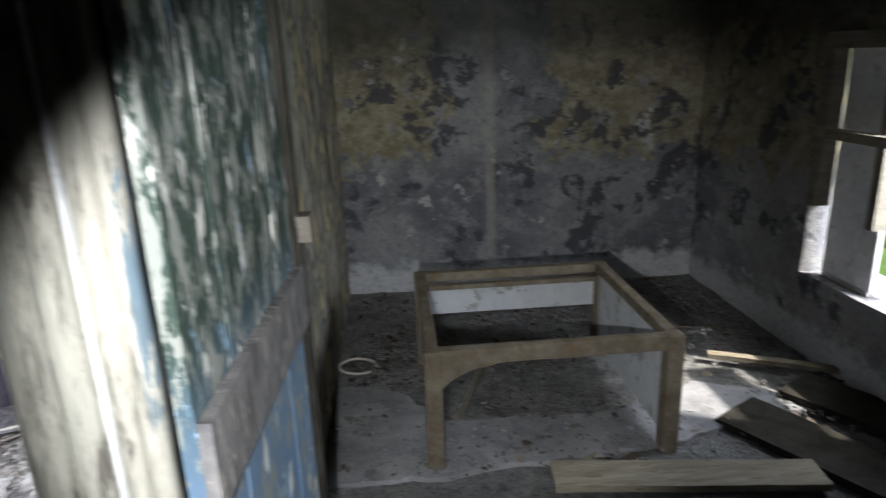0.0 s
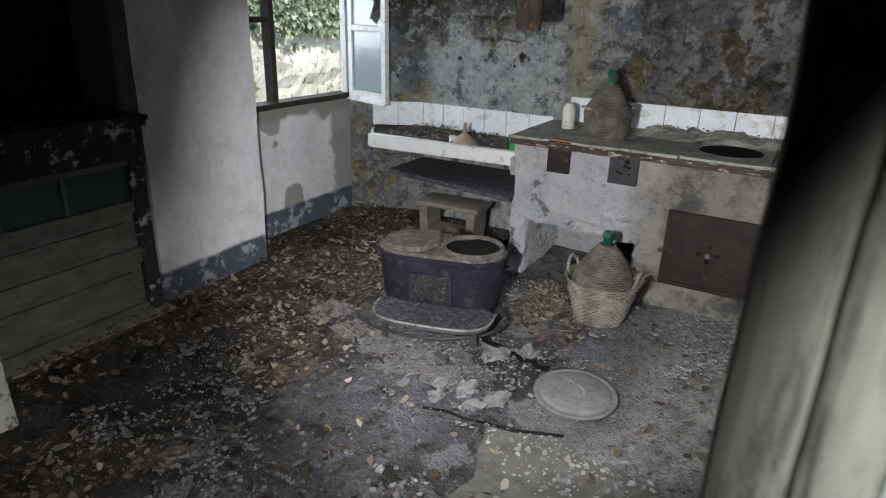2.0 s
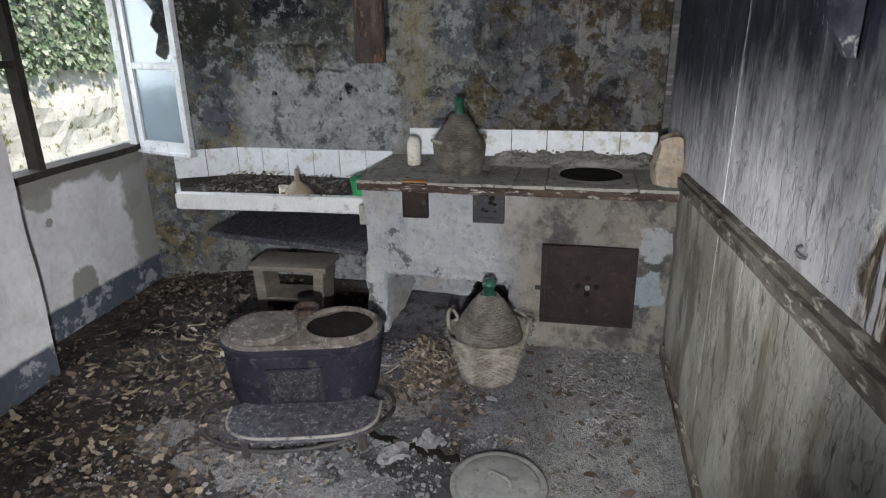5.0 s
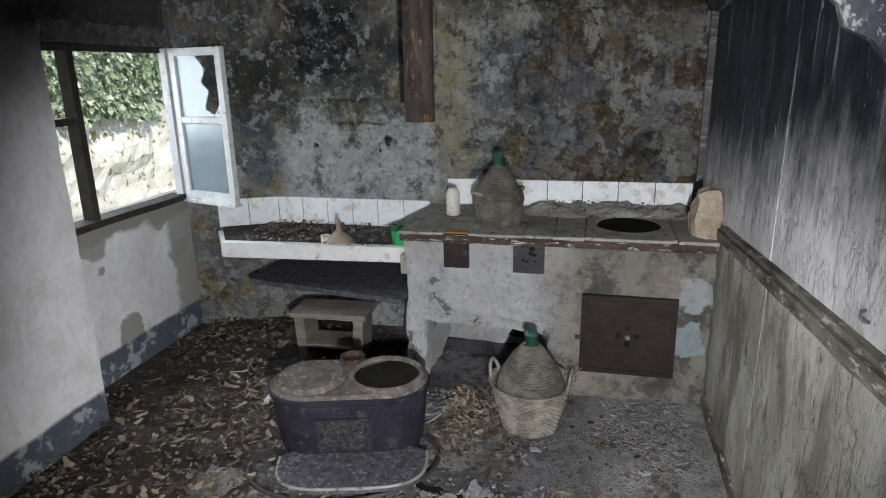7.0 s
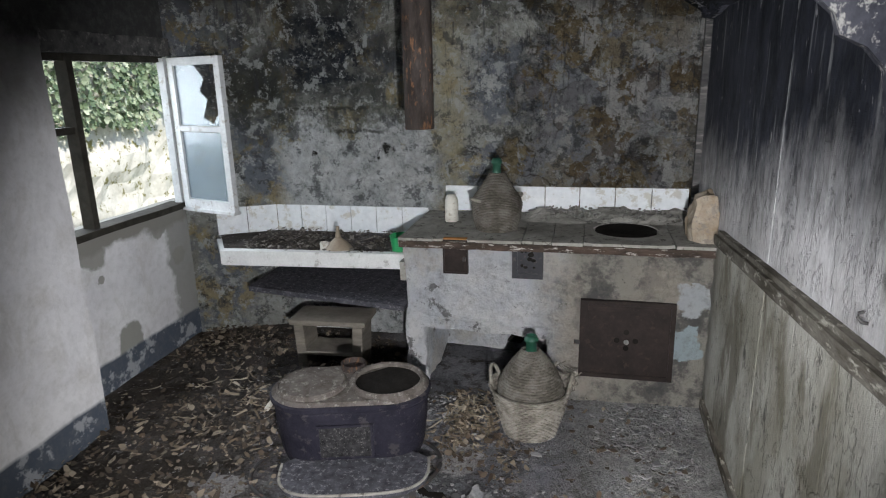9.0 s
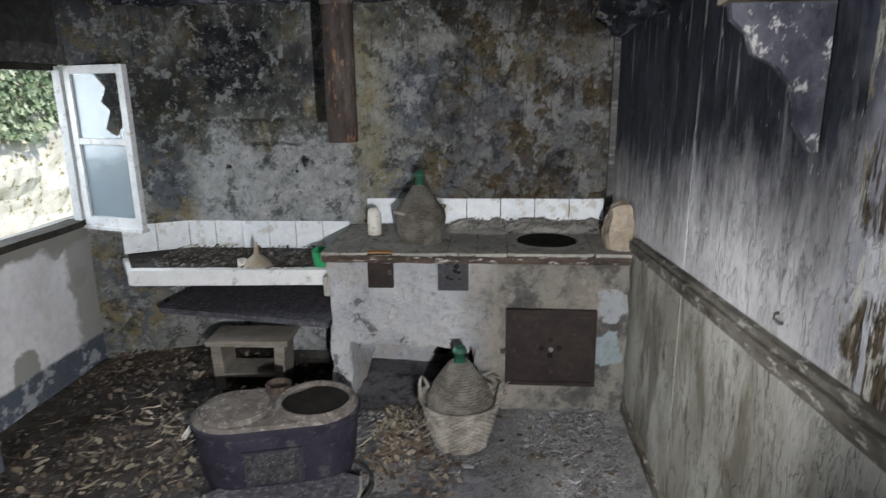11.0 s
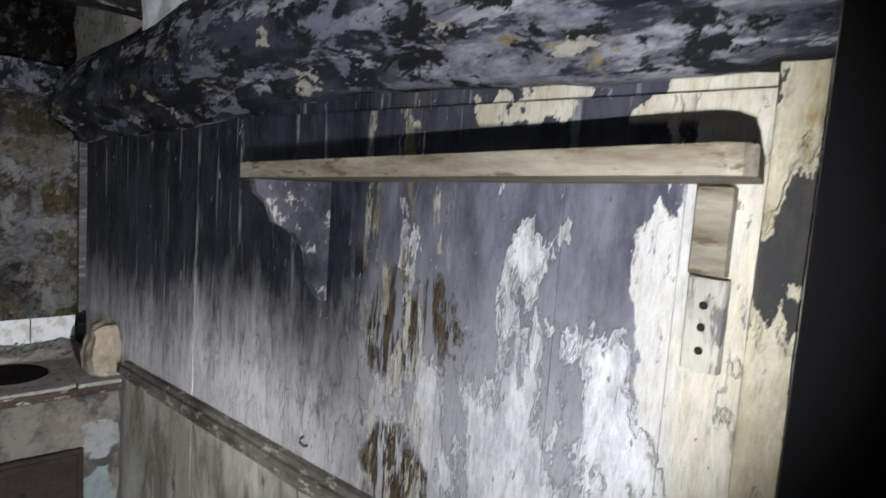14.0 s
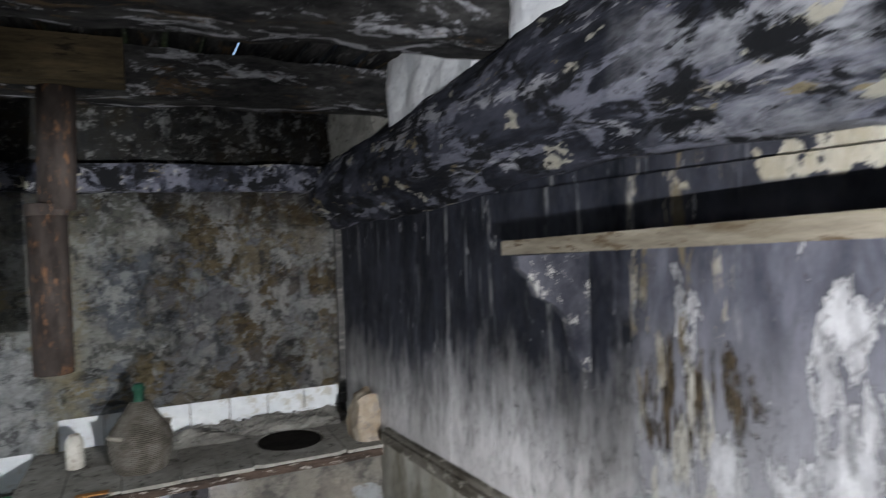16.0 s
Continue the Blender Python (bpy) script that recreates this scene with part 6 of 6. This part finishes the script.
box(bm, -7.6, -7.0, 0.0, 16.0, -0.3, 2.15, cell=0.16, amp=0.10, scale=2.2)
tagged(part("garden_wall", bm, GARDEN, smooth=False), "sunlit mossy stone garden wall with ivy", kind="structure")


def ivy_leaf(verts, faces, p, size, q):
    k = len(verts)
    for x, y, z in ((0, -0.5, 0), (0.45, -0.25, 0.06), (0.5, 0.15, 0.05), (0.16, 0.12, 0), (0, 0.6, -0.06), (-0.16, 0.12, 0), (-0.5, 0.15, 0.05), (-0.45, -0.25, 0.06)):
        verts.append(tuple(p + q @ (Vector((x, y, z)) * size)))
    faces.append((k, k + 1, k + 2, k + 3))
    faces.append((k, k + 3, k + 4, k + 5))
    faces.append((k, k + 5, k + 6, k + 7))


def stuff(name, verts, faces, material, label):
    me = bpy.data.meshes.new(name)
    me.from_pydata(verts, [], faces)
    me.materials.append(material)
    return tagged(new(name, me), label, name.replace("_", " "), kind="stuff")


rng = random.Random(4)
verts, faces = [], []
for i in range(30000):
    y, z = rng.uniform(3, 15), rng.uniform(-0.2, 2.6)
    dens = noise.noise(Vector((0, y * 0.55, z * 0.8))) + 0.5 * (z - 1.1) + 0.25 * noise.noise(Vector((3, y * 2, z * 2)))
    if dens < -0.12:
        continue
    p = Vector((-6.95 + rng.uniform(-0.05, 0.16) + 0.1 * max(0.0, dens), y, z))
    q = Euler((rng.uniform(-0.5, 0.9), rng.uniform(0.9, 1.9), rng.uniform(-0.8, 0.8))).to_matrix()
    ivy_leaf(verts, faces, p, rng.uniform(0.035, 0.085), q)
stuff("ivy", verts, faces, IVY, "dense green ivy hanging over the garden wall")
verts, faces = [], []
for i in range(5000):
    y = rng.uniform(1, 16)
    x = rng.uniform(-9.6, -7.0)
    z = 2.15 + rng.uniform(0, 0.9) * (0.5 + noise.noise(Vector((x, y, 0))))
    ivy_leaf(verts, faces, Vector((x, y, z)), rng.uniform(0.1, 0.2), Euler((rng.uniform(0, 3), rng.uniform(0, 3), rng.uniform(0, 6))).to_matrix())
stuff("shrubs", verts, faces, IVY, "light green shrubs above the garden wall")

# ---- rubble and leaves ----


def clear(x, y):
    """Keeps litter out of the things that stand on the floor."""
    if y > 4.19 and -2.70 < x < -1.1:
        return False
    if -3.04 < x < -2.42 and 3.28 < y < 3.62:
        return False
    if math.hypot(x + 1.985, y - 3.85) < 0.15 or math.hypot(x + 1.84, y - 3.07) < 0.18:
        return False
    if x < -3.93 and y < 2.72 or x < -3.99 and y < 3.49 or x < -4.24:
        return False
    return not -1.24 < x < -1.0 and y < 4.86 and x < 1.5


def litter(count, size, thick, place, seed, curl=0.3, sides=6):
    """Flat ragged flakes lying on a surface."""
    r = random.Random(seed)
    verts, faces = [], []
    tries = 0
    while len(faces) < count * (sides + 1) and tries < count * 6:
        tries += 1
        got = place(r)
        if got is None:
            continue
        x, y, z = got
        s = size[0] + (size[1] - size[0]) * r.random() ** 2.2
        q = Euler((r.gauss(0, curl), r.gauss(0, curl), r.uniform(0, 6.3))).to_matrix()
        k = len(verts)
        ring = [(math.cos(6.283 * a / sides) * s * r.uniform(0.45, 1.2), math.sin(6.283 * a / sides) * s * r.uniform(0.25, 0.8)) for a in range(sides)]
        for h in (0, thick):
            for a, b in ring:
                verts.append(tuple(Vector((x, y, z + 0.002)) + q @ Vector((a, b, h + (a * a + b * b) / s * curl * 0.5))))
        faces.append(tuple(k + sides + a for a in range(sides)))
        for a in range(sides):
            b = (a + 1) % sides
            faces.append((k + a, k + b, k + sides + b, k + sides + a))
    return verts, faces


def floor_leaf(r):
    x, y = r.uniform(-4.2, -1.3), r.uniform(0.9, 4.75)
    w = 1.3 if x < -2.9 else 0.25
    if 3.4 < y < 4.3 and -2.4 < x < -1.95:
        w = 1.5
    w *= 0.55 + 0.9 * noise.noise(Vector((x * 1.6, y * 1.6, 3)))
    if not clear(x, y) or r.random() > w:
        return None
    return x, y, 0.012 + max(0.0, 0.03 * min(1.0, (-2.9 - x) / 0.8))


def floor_chip(r):
    x, y = r.uniform(-3.6, -1.25), r.uniform(1.2, 4.2)
    swept = 0.5 if math.hypot(x + 1.6, y - 3.2) < 0.5 else 0.0
    if not clear(x, y) or r.random() > 0.42 - swept + 1.5 * noise.noise(Vector((x * 1.8, y * 1.8, 9))) + 0.8 * noise.noise(Vector((x * 7, y * 7, 9))):
        return None
    return x, y, 0.004


def room_chip(r):
    x, y = r.uniform(-1.0, 1.5), r.uniform(2.65, 4.8)
    if r.random() > 0.5 + noise.noise(Vector((x * 2, y * 2, 5))):
        return None
    return x, y, r.uniform(0.0, 0.02)


def sink_bits(r):
    x, y = r.uniform(-3.78, -2.75), r.uniform(4.34, 4.84)
    return x, y, 0.69 + r.uniform(0, 0.02) + 0.02 * max(0, noise.noise(Vector((x * 5, y * 5, 0))))


def stove_bits(r):
    x, y = r.uniform(-2.1, -1.2), r.uniform(4.68, 4.85)
    if math.hypot(x + 1.55, y - 4.47) < 0.17:
        return None
    return x, y, 0.85 + r.uniform(0, 0.05) * (0.3 + (y - 4.68) / 0.3)


stuff("dead_leaves", *litter(6600, (0.006, 0.028), 0.0012, floor_leaf, 11, 0.4, 7), LEAVES, "brown dead leaves littering the kitchen floor")
stuff("plaster_chips", *litter(6500, (0.003, 0.018), 0.005, floor_chip, 12, 0.12, 5), CHIPS, "grey plaster chips scattered on the floor")
stuff("plaster_flakes", *litter(150, (0.012, 0.042), 0.008, floor_chip, 15, 0.06, 7), CHIPS, "larger broken flakes of floor screed")
stuff("room_rubble", *litter(1700, (0.004, 0.018), 0.01, room_chip, 13, 0.2, 5), CHIPS, "plaster rubble on the side-room floor")
stuff("room_leaves", *litter(900, (0.01, 0.035), 0.002, room_chip, 16, 0.3), LEAVES, "dark leaf litter on the side-room floor")
stuff("sink_rubble", *litter(700, (0.005, 0.022), 0.003, sink_bits, 14, 0.35, 6), leafy("dark rubble", ((0.04, 0.033, 0.026), (0.085, 0.07, 0.055), (0.22, 0.20, 0.18))), "dark rubble and leaves in the sink")
stuff("stove_rubble", *litter(260, (0.004, 0.018), 0.008, stove_bits, 17, 0.3, 5), leafy("stove rubble", ((0.10, 0.095, 0.085), (0.17, 0.16, 0.15), (0.26, 0.25, 0.235))), "grey rubble heaped behind the fire hole")

# straw and curled bark by the basket and under the window
rng = random.Random(21)
verts, faces = [], []
for k in range(330):
    if k % 3:
        x, y, z = rng.gauss(-2.27, 0.09), rng.gauss(3.86, 0.13), 0.014
    else:
        x, y, z = rng.gauss(-3.42, 0.22), rng.gauss(3.85, 0.20), 0.04
    if not clear(x, y):
        continue
    length, w, bend = rng.uniform(0.03, 0.10), rng.uniform(0.002, 0.007), rng.uniform(-0.4, 0.4)
    q = Euler((rng.gauss(0, 0.25), rng.gauss(0, 0.2), rng.uniform(0, 6.3))).to_matrix()
    i = len(verts)
    for j in range(4):
        u = j / 3 - 0.5
        for side in (-1, 1):
            verts.append(tuple(Vector((x, y, z + rng.uniform(0.002, 0.012))) + q @ Vector((u * length, side * w + bend * u * u * length, 0.25 * u * u * length))))
    for j in range(3):
        faces.append((i + 2 * j, i + 2 * j + 1, i + 2 * j + 3, i + 2 * j + 2))
stuff("straw", verts, faces, leafy("straw and bark", ((0.06, 0.042, 0.027), (0.16, 0.125, 0.085), (0.36, 0.31, 0.24))), "pale brown straw and bark strewn by the stoves")

# the heap of rubble behind the fire hole
bm = bmesh.new()
grid = {}
for i in range(41):
    for j in range(13):
        x, y = -2.12 + 0.94 * i / 40, 4.60 + 0.265 * j / 12
        p = Vector((x, y, 0))
        h = max(0.0, min(1.0, (y - 4.60) / 0.1)) * min(1.0, (x + 2.12) / 0.1, (-1.18 - x) / 0.1 + 0.4)
        z = 0.845 + h * (0.03 + 0.035 * noise.noise(p * 6) + 0.03 * max(0.0, noise.noise(p * 14)) + 0.012 * noise.noise(p * 40))
        if math.hypot(x + 1.55, y - 4.47) < 0.19:
            z = 0.846
        grid[i, j] = bm.verts.new((x, y, z))
for i in range(40):
    for j in range(12):
        bm.faces.new((grid[i, j], grid[i + 1, j], grid[i + 1, j + 1], grid[i, j + 1]))
tagged(part("rubble_heap", bm, STONE), "grey crumbled mortar heaped at the back of the stove", "rubble", kind="stuff")

# ---- tiles ----


def tile_row(x0, x1, n, z0, z1, parent):
    w = (x1 - x0) / n
    bm = bmesh.new()
    box(bm, 0.0025, w - 0.0025, -0.009, 0.0, 0, z1 - z0)
    me = None
    for i in range(n):
        if me is None:
            ob = part("tile", bm, TILE, parent)
            me = ob.data
        else:
            ob = new("tile", me)
            ob.parent = parent
        ob.matrix_world = pose(x0 + i * w, N - 0.012 + random.uniform(-0.001, 0.001), z0, 0, 0, 0)


tile_row(-2.60, -1.19, 7, 0.852, 1.004, wall_north)
tile_row(-3.735, -2.71, 6, 0.69, 0.862, wall_north)
m0 = pose(-4.24, 4.595, 0.69, 0, 0, math.degrees(math.atan2(0.275, 0.51)))
for i in range(1, 3):
    bm = bmesh.new()
    box(bm, 0.002 + i * 0.19, 0.188 + i * 0.19, -0.012, 0.002, 0, 0.172, m=m0)
    part("tile", bm, TILE, wall_corner)
